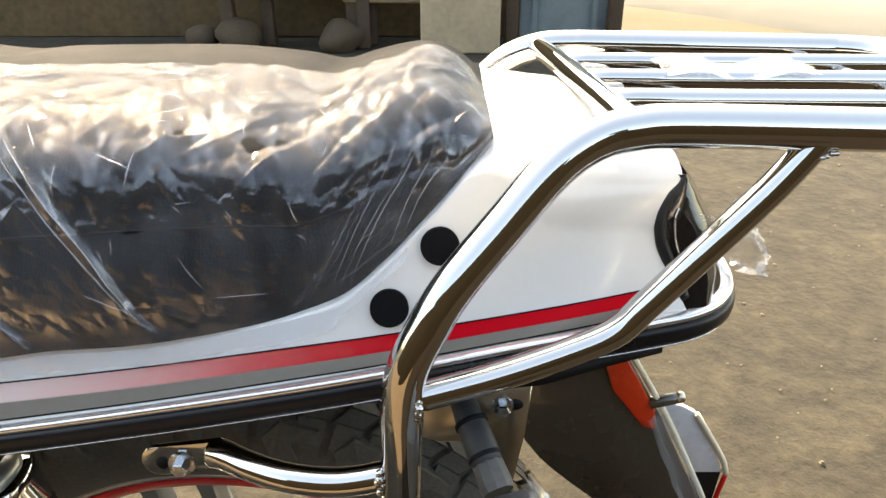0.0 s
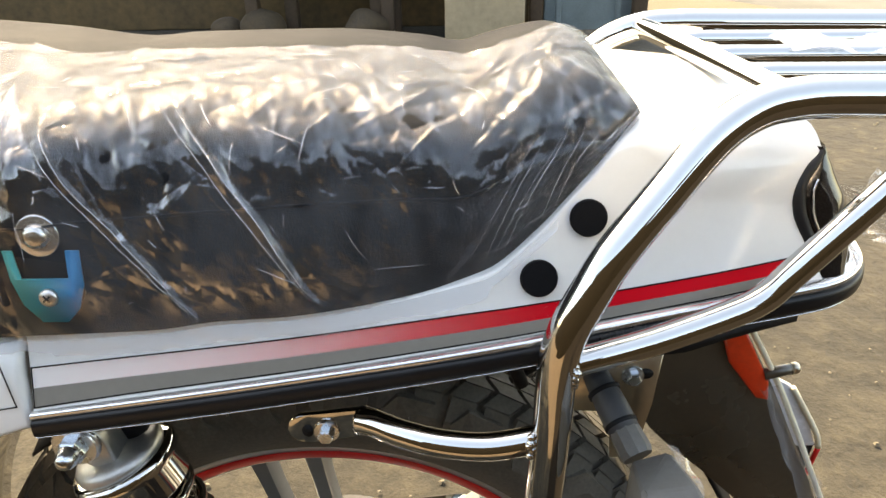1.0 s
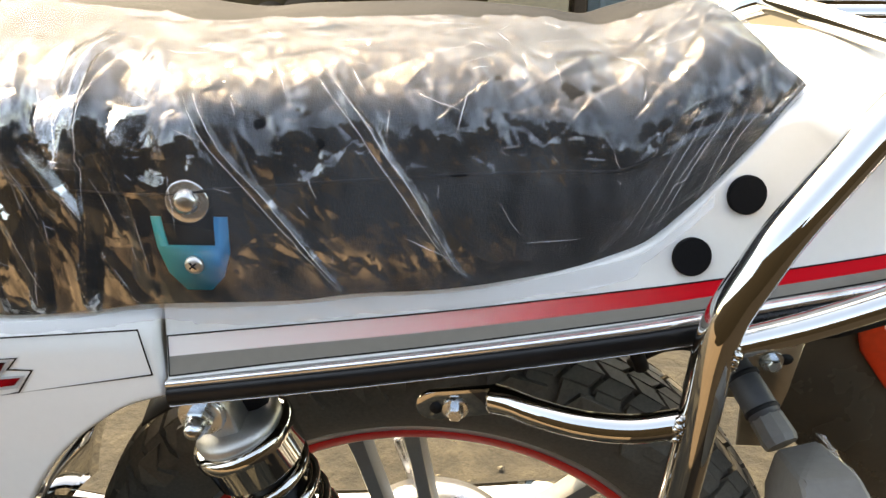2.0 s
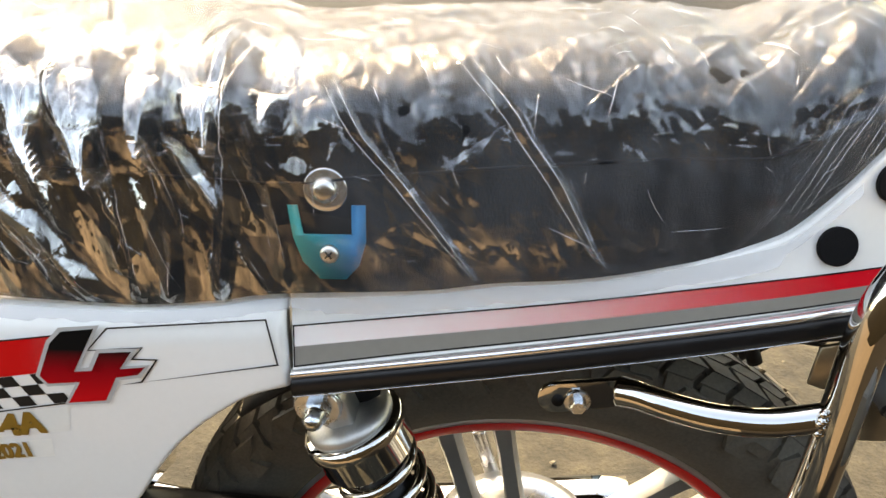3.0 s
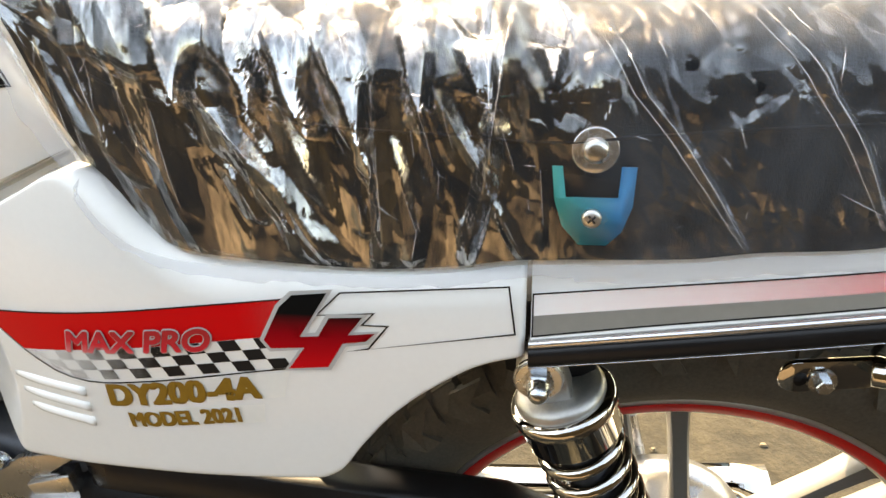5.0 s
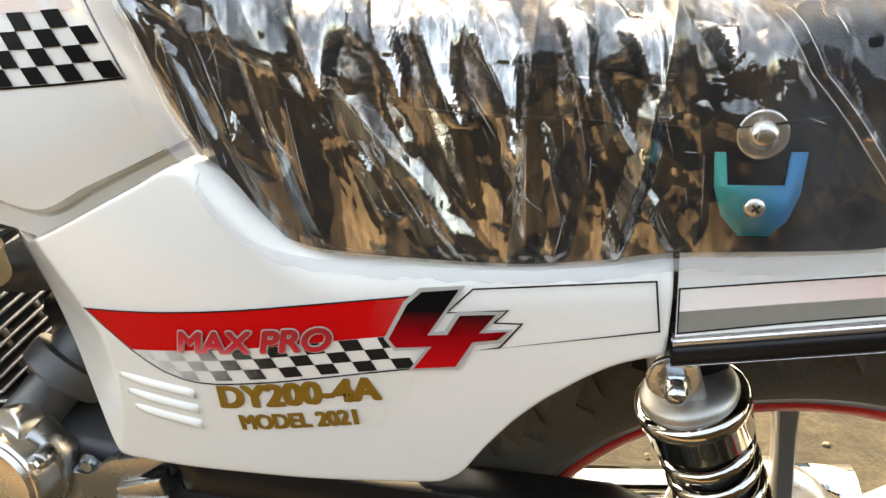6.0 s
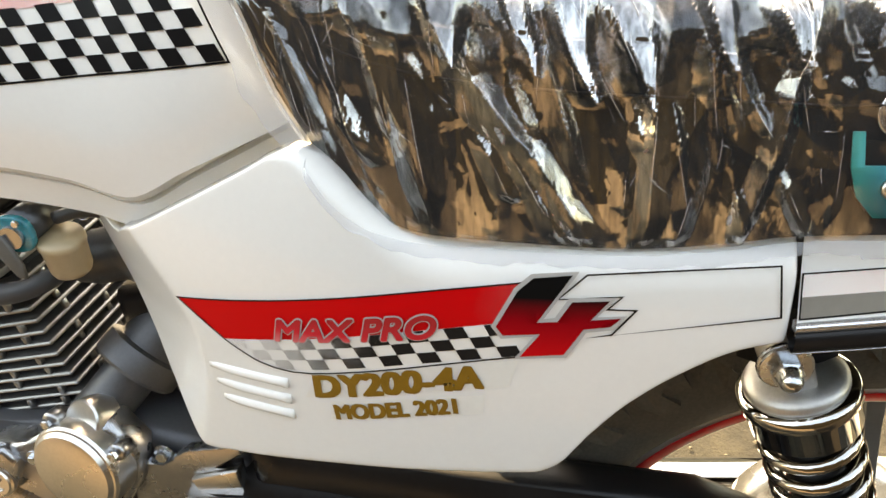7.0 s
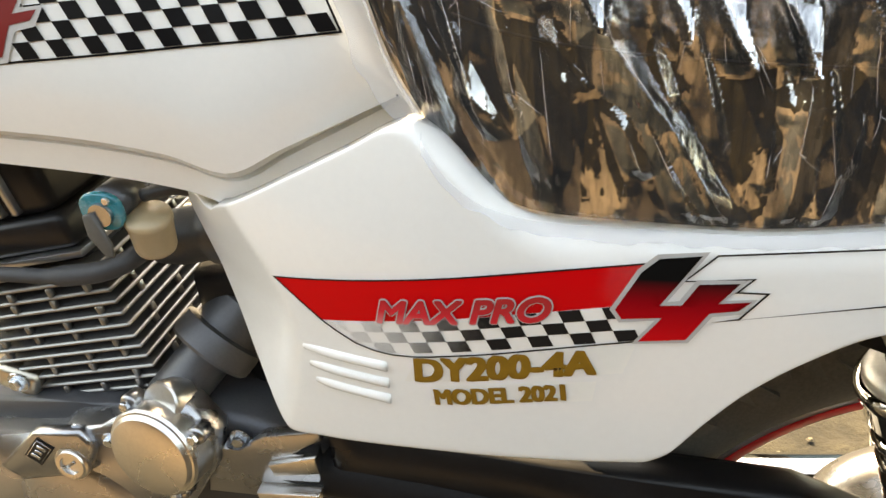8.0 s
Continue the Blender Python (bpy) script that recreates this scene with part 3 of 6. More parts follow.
# louvres: three raised ribs
for k in range(3):
    z0 = 0.661 - 0.0135 * k
    xa = -0.712 + 0.003 * k
    pts = [(xa, cover_y(xa, z0) + 0.0035, z0), (-0.690, cover_y(-0.69, z0) + 0.0016, z0 - 0.0008), (-0.651, cover_y(-0.651, z0) + 0.0010, z0 - 0.0022)]
    part("louvre", tube_bm(pts, 0.0042, 6, 14), WHITE, cover)


def on_cover(name, polys, mat, out=0.0005, label=""):
    return part(name, decal_bm(polys, cover_y, out), mat, cover, label)


# red band and chequer
low_edge = curve([(-0.694, 0.6877), (-0.680, 0.679), (-0.664, 0.672), (-0.645, 0.670), (-0.60, 0.676), (-0.51, 0.6925), (-0.485, 0.697)])
mid_edge = curve([(-0.694, 0.6877), (-0.60, 0.7035), (-0.50, 0.7195)])
top_edge = curve([(-0.726, 0.7140), (-0.61, 0.7305), (-0.493, 0.7462)])
xs = np.linspace(-0.726, -0.493, 19)
red = [(x, top_edge(x)) for x in xs] + [(-0.511, 0.7178), (-0.60, mid_edge(-0.60)), (-0.694, 0.6877)]
on_cover("red_band", [red], RED_FADE2, 0.0005, "red stripe decal fading in fine dots")
xs = np.linspace(-0.694, -0.487, 22)
on_cover("white_band", [[(x, mid_edge(x)) for x in np.linspace(-0.694, -0.507, 8)] + [(-0.487, 0.6975)] + [(x, low_edge(x)) for x in xs[-2:0:-1]]], WHITE, 0.0004)
checks = []
for i in range(17):
    for j in range(3):
        if (i + j) % 2:
            continue
        u0, u1 = -0.690 + i * 0.0124, -0.690 + (i + 1) * 0.0124
        quad = []
        for u, w in ((u0, j), (u1, j), (u1, j + 1), (u0, j + 1)):
            x = u + 0.0035 * w - 0.001
            z = mid_edge(x) - w * 0.0082
            z = max(z, low_edge(min(x, -0.486)) + 0.0006)
            quad.append((x, z))
        if quad[1][1] - quad[2][1] > 0.0015 and quad[2][0] < -0.487:
            checks.append(quad[::-1])
for q in checks:
    on_cover("check_square", [q], CHECK_FADE, 0.0008)
outline = [(-0.511, 0.7178)] + [(x, top_edge(x)) for x in np.linspace(-0.493, -0.726, 10)] + [(-0.694, 0.6877)] + [(x, low_edge(x)) for x in np.linspace(-0.685, -0.487, 16)]
on_cover("pinstripe", line_polys(outline, 0.0011), BLACK_TAPE, 0.001)
box_line = [(-0.458, 0.752), (-0.357, 0.7605), (-0.353, 0.7295), (-0.458, 0.7105), (-0.443, 0.7135), (-0.430, 0.7305), (-0.446, 0.7305), (-0.438, 0.739), (-0.474, 0.736)]
on_cover("pinstripe", line_polys(box_line, 0.0011, True), BLACK_TAPE, 0.0008)

# the numeral
four = [(-0.497, 0.741), (-0.488, 0.7495), (-0.466, 0.752), (-0.486, 0.7205), (-0.474, 0.7215), (-0.466, 0.735), (-0.445, 0.7365), (-0.455, 0.7235), (-0.438, 0.7255), (-0.444, 0.7195), (-0.459, 0.717), (-0.470, 0.6985), (-0.496, 0.6955), (-0.484, 0.7125), (-0.506, 0.7105), (-0.510, 0.7165)]


def grow(poly, d):
    P = [Vector(p) for p in poly]
    out, n = [], len(P)
    for i in range(n):
        d1, d2 = (P[i] - P[i - 1]).normalized(), (P[(i + 1) % n] - P[i]).normalized()
        n1, n2 = Vector((-d1.y, d1.x)), Vector((-d2.y, d2.x))
        mm = n1 + n2
        out.append(tuple(P[i] + mm / max(0.5, mm.dot(n1)) * d))
    return out


on_cover("numeral_edge", [grow(four, 0.0026)], SILVER_INK, 0.0012, "silver outline of the numeral four")
on_cover("numeral", [four], FOUR_FILL, 0.0016, "numeral four fading from black to red")

SL = math.atan2(0.019, 0.12)


def join_text(shifts, body, size, shear, at, slope, stretch, out):
    """Lettering laid down several times, a little apart, for a bold stroke."""
    bm = bmesh.new()
    for i, (u, v) in enumerate(shifts):
        more = text_bm(body, size, shear, (at[0] + u, at[1] + v), cover_y, out + 0.00003 * i, slope, stretch)
        me = bpy.data.meshes.new("text")
        more.to_mesh(me)
        more.free()
        bm.from_mesh(me)
        bpy.data.meshes.remove(me)
    return bm


def block(w, h):
    """Shifts that fatten a stroke by w sideways and h upwards."""
    return [(w * u, h * v) for v in (0, 0.5, 1) for u in (0, 0.25, 0.5, 0.75, 1)]


def ring(r, n):
    return [(0, 0)] + [(r * math.cos(2 * math.pi * k / n), r * math.sin(2 * math.pi * k / n)) for k in range(n)]


part("letters", join_text(block(0.0032, 0.0016), "DY200-4A", 0.0250, 0.16, (-0.6345, 0.6505), SL, 1.055, 0.0008), GOLD_TAPE, cover, "gold model lettering")
part("letters", join_text(block(0.0020, 0.0011), "MODEL 2021", 0.0172, 0.08, (-0.621, 0.6335), SL, 0.905, 0.0008), GOLD_TAPE, cover, "gold model year lettering")
on_cover("letter_backing", [[(-0.640, 0.6490), (-0.503, 0.6705), (-0.497, 0.6915), (-0.629, 0.6715)]], CLEAR_EDGE, 0.0003)
on_cover("letter_backing", [[(-0.624, 0.6315), (-0.520, 0.6475), (-0.518, 0.6630), (-0.622, 0.6485)]], CLEAR_EDGE, 0.0003)
part("letters", join_text(ring(0.0017, 12), "MAX PRO", 0.0225, 0.35, (-0.655, 0.6950), math.atan2(0.011, 0.1), 1.10, 0.0014), SILVER_INK, cover)
part("letters", join_text(ring(0.0009, 8), "MAX PRO", 0.0225, 0.35, (-0.655, 0.6950), math.atan2(0.011, 0.1), 1.10, 0.0020), LETTER_FADE, cover, "pink and red slanted lettering with a silver edge")

# tail cowl
strip_z = curve([(-0.36, 0.7185), (-0.341, 0.7215), (-0.179, 0.7465), (-0.033, 0.7665), (0.028, 0.7740), (0.10, 0.7830), (0.20, 0.7890)])
tail_side = curve([(-0.36, 0.324), (-0.20, 0.326), (-0.06, 0.335), (0.02, 0.347), (0.09, 0.358), (0.14, 0.368), (0.20, 0.39)])
tail_top = curve([(-0.36, 0.783), (-0.26, 0.786), (-0.155, 0.796), (-0.107, 0.802), (-0.061, 0.813), (-0.03, 0.836), (-0.015, 0.851), (0.005, 0.871), (0.023, 0.892), (0.032, 0.898), (0.05, 0.899), (0.08, 0.897), (0.14, 0.891)])


def tail_y(x, z):
    k = max(0.0, z - strip_z(x) - 0.004)
    return tail_side(x) + 0.42 * k - 1.2 * min(k, 0.12) ** 2


tail_back = curve([(0.79, 0.148), (0.80, 0.143), (0.813, 0.137), (0.832, 0.129), (0.843, 0.128), (0.857, 0.134), (0.866, 0.142), (0.876, 0.140), (0.885, 0.130), (0.90, 0.116)])


def tail_section(x0, s):
    """From the trim, up the side and over the crown, to the same on the far side."""
    zl = strip_z(x0) - 0.004
    zc = tail_top(x0)
    az = 0.008 + 0.047 * min(1, max(0, (x0 - 0.012) / 0.05))
    zs = zc - az
    if s < 0.6:
        z = zl + (zs - zl) * s / 0.6
        y = tail_y(x0, z)
    else:
        a = (s - 0.6) / 0.4 * math.pi / 2
        ys = tail_y(x0, zs)
        z = zs + az * math.sin(a)
        y = ys + (CY - ys) * (0.45 * (1 - math.cos(a)) + 0.55 * (a / (math.pi / 2)) ** 3)
    x = x0
    if x0 > 0.08:
        x = 0.08 + (x0 - 0.08) / 0.06 * (tail_back(z) - 0.08)
    return (x, y, z)


rows = []
for x0 in np.concatenate([np.linspace(-0.344, -0.1, 40), np.linspace(-0.095, 0.14, 64)]):
    half = [tail_section(x0, s) for s in np.linspace(0, 1, 50)]
    rows.append(half + [(x, 2 * CY - y, z) for x, y, z in half[-2::-1]])
tail = part("tail_cowl", grid_bm(rows), WHITE, bike, "white plastic tail cowl with red and grey stripes")


def on_tail(name, polys, mat, out=0.0005, label=""):
    return part(name, decal_bm(polys, tail_y, out), mat, tail, label)


def tail_band(x0, x1, a, b, n=26):
    """A band between heights a and b (functions of x)."""
    xs = np.linspace(x0, x1, n)
    return [[(xs[i], a(xs[i])), (xs[i + 1], a(xs[i + 1])), (xs[i + 1], b(xs[i + 1])), (xs[i], b(xs[i]))] for i in range(n - 1)]


s_top = curve([(-0.345, 0.7515), (-0.266, 0.7615), (-0.05, 0.787), (0.012, 0.7925), (0.122, 0.8045), (0.15, 0.8075)])
s_mid = curve([(-0.345, 0.7390), (-0.266, 0.7500), (-0.05, 0.7775), (0.012, 0.7840), (0.122, 0.7965), (0.15, 0.7995)])
s_low = curve([(-0.345, 0.7275), (-0.266, 0.7405), (-0.05, 0.7705), (0.012, 0.7775), (0.122, 0.7910), (0.15, 0.7945)])
on_tail("red_stripe", tail_band(-0.343, 0.13, s_mid, s_top), RED_FADE, 0.0004, "red stripe fading in fine dots")
on_tail("grey_stripe", tail_band(-0.343, 0.13, s_low, s_mid), GREY_TAPE, 0.0004, "warm grey stripe")
xs = list(np.linspace(-0.343, 0.13, 24))
on_tail("pinstripe", line_polys([(x, s_top(x)) for x in xs[::-1]] + [(x, s_low(x)) for x in xs], 0.0009), BLACK_TAPE, 0.0007)
for x, z in ((-0.002, 0.8365), (-0.031, 0.8035)):
    e = 0.009
    out = Vector(((tail_y(x + e, z) - tail_y(x - e, z)) / (2 * e), -1, (tail_y(x, z + e) - tail_y(x, z - e)) / (2 * e))).normalized()
    m = Matrix.Translation(Vector((x, tail_y(x, z), z)) + out * 0.0012) @ out.to_track_quat("Z", "Y").to_matrix().to_4x4()
    sharp(part("felt_dot", lathe_bm([(0.0112, 0), (0.0112, 0.0026), (0.0106, 0.0034), (0, 0.0037)], m, 36), FLOCK, tail, "round black felt pad"))

# trim round the tail: black rubber with silver edges
trim_plan = [(-0.345, tail_side(-0.345) - 0.003), (-0.2, tail_side(-0.2) - 0.004), (-0.06, tail_side(-0.06) - 0.005), (0.05, 0.346), (0.12, 0.356), (0.158, 0.366), (0.180, 0.385), (0.190, 0.412), (0.193, 0.45), (0.193, CY)]


def trim_path(dz, dy):
    P = [(x - (dy * 0.9 if x > 0.15 else 0), y + dy, strip_z(x) + dz) for x, y in trim_plan]
    return P + [(x, 2 * CY - y, z) for x, y, z in P[-2::-1]]


def band_bm(path, h, w, n=8):
    """A flat-sided moulding of height h and depth w along a path."""
    L = spline(path, n)
    rows = []
    for i, p in enumerate(L):
        t = (L[min(i + 1, len(L) - 1)] - L[max(i - 1, 0)]).normalized()
        o = t.cross(Vector((0, 0, 1))).normalized()
        rows.append([p + o * (w * c) + Vector((0, 0, h * s)) for c, s in ((-0.5, 0.5), (0.3, 0.5), (0.46, 0.36), (0.5, 0.15), (0.5, -0.15), (0.46, -0.36), (0.3, -0.5), (-0.5, -0.5), (-0.5, 0.5))])
    return grid_bm(rows)


trim = part("tail_trim", band_bm(trim_path(-0.0065, 0.002), 0.0125, 0.010), BLACK, bike, "black rubber trim strip round the tail")
part("silver_bead", band_bm(trim_path(0.0022, 0.003), 0.0048, 0.008), SILVER_TRIM, trim, "silver bead")
part("silver_bead", band_bm(trim_path(-0.0135, 0.003), 0.0014, 0.009), SILVER_TRIM, trim)
under = []
for x in np.linspace(-0.34, 0.135, 20):
    y0 = 0.34 + max(0, x - 0.06) * 0.3
    under.append([(x, y, strip_z(x) - 0.016 + 0.02 * math.sin(math.pi * (y - y0) / (2 * (CY - y0)))) for y in np.linspace(y0, 2 * CY - y0, 9)])
part("tail_underside", grid_bm(under, (0, 0, -0.006)), BLACK_MATT, bike)

# tail lamp: gloss black housing that wraps round the blunt end
rows = []
for z in np.linspace(0.790, 0.868, 22):
    tb, ty = tail_back(z), tail_y(min(tail_back(z), 0.14), z)
    deep = float(np.interp(z, [0.790, 0.805, 0.835, 0.858, 0.868], [0.170, 0.174, 0.170, 0.156, 0.146])) - tb
    half = [Vector((tb - 0.004, ty + 0.003, z))] + [Vector((tb + deep * math.sin(a), ty + 0.001 + 0.050 * (1 - math.cos(a)) ** 2, z)) for a in np.linspace(0, math.pi / 2, 16)]
    rows.append(half + [Vector((p.x, 2 * CY - p.y, p.z)) for p in half[::-1]])
lamp = part("tail_lamp", grid_bm(rows), GLOSS_BLACK, bike, "gloss black tail lamp housing")
part("lamp_rim", tube_bm([(tail_back(z) + 0.0015, tail_y(tail_back(z), z) + 0.002, z) for z in np.linspace(0.868, 0.796, 12)], lambda k: 0.0040 * min(1, 0.25 + 5 * k), 4, 12), BLACK, lamp)
part("lamp_ridge", tube_bm([(tail_back(z) + 0.0095, tail_y(tail_back(z), z) - 0.0002, z) for z in np.linspace(0.850, 0.806, 8)], 0.0007, 4, 8), SILVER_TRIM, lamp)

# seat
seat_low = curve([(-0.675, 0.945), (-0.652, 0.893), (-0.640, 0.852), (-0.626, 0.826), (-0.602, 0.790), (-0.578, 0.775), (-0.548, 0.769), (-0.503, 0.767), (-0.44, 0.765), (-0.39, 0.769), (-0.353, 0.775), (-0.26, 0.780), (-0.219, 0.786), (-0.155, 0.790), (-0.107, 0.796), (-0.077, 0.802), (-0.061, 0.806), (-0.045, 0.817), (-0.03, 0.829), (-0.015, 0.844), (0.005, 0.864), (0.023, 0.886), (0.029, 0.893)])
seat_top = curve([(-0.675, 0.9560), (-0.6, 0.9440), (-0.5, 0.9270), (-0.4, 0.9170), (-0.325, 0.9080), (-0.29, 0.9105), (-0.18, 0.9115), (-0.106, 0.9070), (-0.077, 0.9030), (-0.054, 0.9100), (-0.031, 0.9170), (-0.009, 0.9210), (0.005, 0.9180), (0.016, 0.9100), (0.024, 0.9000), (0.029, 0.8950)])
seat_half = curve([(-0.675, 0.105), (-0.62, 0.118), (-0.59, 0.130), (-0.55, 0.141), (-0.50, 0.1445), (-0.40, 0.1455), (-0.20, 0.1465), (-0.115, 0.140), (-0.06, 0.130), (-0.02, 0.117), (0.005, 0.106), (0.029, 0.094)])
SIDE, SHOULDER, SPAN = 0.120, 0.072, 0.300     # lengths from the lower edge up to the middle line


def seat_line(x, d):
    """y and z at the lengths d up from the near lower edge."""
    zb, zt, hw = seat_low(x), seat_top(x), seat_half(x)
    az = min(0.036, (zt - zb) * 0.7)
    zs = zt - 0.004 * min(1, (zt - zb) / 0.05) - az
    front = min(1, max(0, (-0.08 - x) / 0.10))
    k = np.clip(d / SIDE, 0, 1)
    a = np.clip((d - SIDE) / SHOULDER, 0, 1) * math.pi / 2
    q = np.clip((d - SIDE - SHOULDER) / (SPAN - SIDE - SHOULDER), 0, 1)
    wide = min(0.058, hw)
    y = CY - hw - 0.006 * (1 - k) * front - 0.003 * np.sin(math.pi * k) + wide * (1 - np.cos(a)) + (hw - wide) * q
    z = zb + (zs - zb) * k + az * np.sin(a) + (zt - zs - az) * np.sin(q * math.pi / 2)
    return y, z


def seat_point(x, s):
    """s: 0 at the near lower edge, 1 on the middle line."""
    y, z = seat_line(x, np.array([s * SPAN]))
    return Vector((x, float(y[0]), float(z[0])))


def seat_row(x, n):
    y, z = seat_line(x, np.linspace(0, SPAN, n))
    half = [Vector((x, float(p), float(q))) for p, q in zip(y, z)]
    return half + [Vector((p.x, 2 * CY - p.y, p.z)) for p in half[-2::-1]]


seat = part("seat", grid_bm([seat_row(x, 44) for x in np.linspace(-0.672, 0.0285, 150)]), VINYL, bike, "black vinyl dual seat")
part("seam_piping", tube_bm([seat_point(x, 0.30 + 0.06 * min(1, max(0, (x + 0.35) / 0.3))) + Vector((0, -0.0006, 0)) for x in np.linspace(-0.60, -0.05, 40)], 0.0010, 2, 8), VINYL, seat)

# strap mount: black plate under a blue protective film, with a dome bolt
def on_strap(pts):
    return [(-0.3135 + (x + 0.314) * 0.78, 0.8195 + (z - 0.820) * 0.89) for x, z in pts]


STRAP_TILT = Matrix.Translation((0, 0.3335, 0.8195)) @ Matrix.Rotation(radians(-9.0), 4, "X") @ Matrix.Translation((0, -0.3335, -0.8195))
mount = part("strap_plate", prism_bm(on_strap([(-0.335, 0.853), (-0.291, 0.853), (-0.289, 0.805), (-0.300, 0.790), (-0.326, 0.790), (-0.337, 0.805)]), 0.3320, 0.3350, 0.001, m=STRAP_TILT), BLACK, bike, "black strap plate on the seat side")
ublue = on_strap([(-0.342, 0.836), (-0.335, 0.836), (-0.332, 0.817), (-0.297, 0.817), (-0.296, 0.836), (-0.286, 0.836), (-0.287, 0.812), (-0.293, 0.796), (-0.303, 0.787), (-0.322, 0.787), (-0.334, 0.799), (-0.340, 0.816)])
part("protective_film", prism_bm(ublue, 0.3300, 0.3311, m=STRAP_TILT), BLUE, mount, "blue protective film peeling off")
mt = STRAP_TILT @ Matrix.Translation((-0.3135, 0.3315, 0.8425)) @ Matrix.Scale(0.86, 4) @ Euler((radians(90), 0, 0)).to_matrix().to_4x4()
part("washer", lathe_bm([(0.0145, -0.001), (0.0145, 0.0015), (0.0135, 0.002), (0.0075, 0.002)], mt, 36), SILVER_TRIM, mount)
part("dome_bolt", lathe_bm([(0.0082, 0.0015), (0.0082, 0.004), (0.0070, 0.006), (0.0045, 0.0072), (0, 0.0075)], mt, 28), POLISHED, mount)
ms = STRAP_TILT @ Matrix.Translation((-0.3135, 0.3300, 0.8055)) @ Matrix.Scale(0.88, 4) @ Euler((radians(90), 0, 0)).to_matrix().to_4x4()
screw = part("screw", lathe_bm([(0.0062, 0), (0.006, 0.0018), (0.0045, 0.003), (0, 0.0034)], ms, 24), POLISHED, mount)
for a in (0, 90):
    part("slot", box_bm((0.006, 0.0012, 0.0014), ms @ pose(0, 0, 0.0031, 0, 0, 40 + a), 0), BLACK_MATT, screw)

# tank
tank_low = curve([(-1.12, 0.815), (-0.916, 0.800), (-0.854, 0.794), (-0.795, 0.783), (-0.757, 0.770), (-0.716, 0.788), (-0.643, 0.821), (-0.62, 0.832)])
tank_half = curve([(-1.12, 0.10), (-1.0, 0.118), (-0.85, 0.118), (-0.75, 0.116), (-0.66, 0.106), (-0.62, 0.098)])


def tank_y(x, z):
    k = max(0.0, z - tank_low(x))
    return CY - tank_half(x) - 0.004 * math.sin(min(1, k / 0.05) * math.pi / 2) + 1.5 * max(0, k - 0.03) ** 2


rows = []
for x in np.linspace(-1.12, -0.62, 70):
    zl = tank_low(x)
    zt = 1.015 - 0.6 * max(0, x + 0.80) ** 1.4 * 3.0
    half = [(x, CY - tank_half(x) + 0.012, zl - 0.0005), (x, CY - tank_half(x) + 0.004, zl)]
    for s in np.linspace(0.02, 0.62, 26):
        z = zl + (zt - 0.055 - zl) * s / 0.62
        half.append((x, tank_y(x, z), z))
    y0 = half[-1][1]
    for s in np.linspace(0.1, 1, 12):
        a = s * math.pi / 2
        half.append((x, y0 + (CY - y0) * (0.6 * (1 - math.cos(a)) + 0.4 * s ** 2), zt - 0.055 + 0.055 * math.sin(a)))
    rows.append(half + [(p[0], 2 * CY - p[1], p[2]) for p in half[-2::-1]])
tank = sharp(part("fuel_tank", grid_bm(rows), WHITE, bike, "glossy white fuel tank with chequer decal"), 28)
rows = []
for x in np.linspace(-1.12, -0.63, 60):
    zl, yy = tank_low(x), CY - tank_half(x) + 0.010
    rows.append([(x, yy + 0.004, zl + 0.012), (x, yy + 0.004, zl - 0.002), (x, yy - 0.002, zl - 0.0045), (x, yy + 0.001, zl - 0.020 - 0.006 * math.sin((x + 1.12) * 6)), (x, yy + 0.010, zl - 0.026), (x, yy + 0.03, zl - 0.026)])
sharp(part("tank_flange", grid_bm(rows, (0, 0.002, 0.001)), WHITE, tank, "white pressed flange under the tank"), 28)
tl = lambda x: tank_low(-0.757) * 0 + 0.8635 + 0.055 * (x + 0.668)
tq = []
for i in range(30):
    for j in range(4):
        if (i + j) % 2:
            continue
        x1 = -0.670 - i * 0.0118
        tq.append([(x - 0.0048 * w, tl(x) + 0.0100 * w) for x, w in ((x1 - 0.0118, j), (x1, j), (x1, j + 1), (x1 - 0.0118, j + 1))])
for q in tq:
    part("check_square", decal_bm([q], tank_y, 0.0008), BLACK_TAPE, tank)
part("red_band", decal_bm([[(-1.10, tl(-1.10) + 0.040), (-0.690, tl(-0.69) + 0.040), (-0.70, tl(-0.70) + 0.07), (-1.10, tl(-1.10) + 0.07)]], tank_y, 0.0006), RED_TANK, tank)
part("pinstripe", decal_bm(line_polys([(-1.10, tl(-1.10) - 0.001), (-0.668, tl(-0.668) - 0.001), (-0.693, tl(-0.69) + 0.07)], 0.0014), tank_y, 0.0008), BLACK_TAPE, tank)
tf = [(x - 0.414, z + 0.156) for x, z in four]
part("numeral_edge", decal_bm([grow(tf, 0.004)], tank_y, 0.0014), SILVER_INK, tank)
part("numeral", decal_bm([tf], tank_y, 0.0018), DARK_RED, tank)

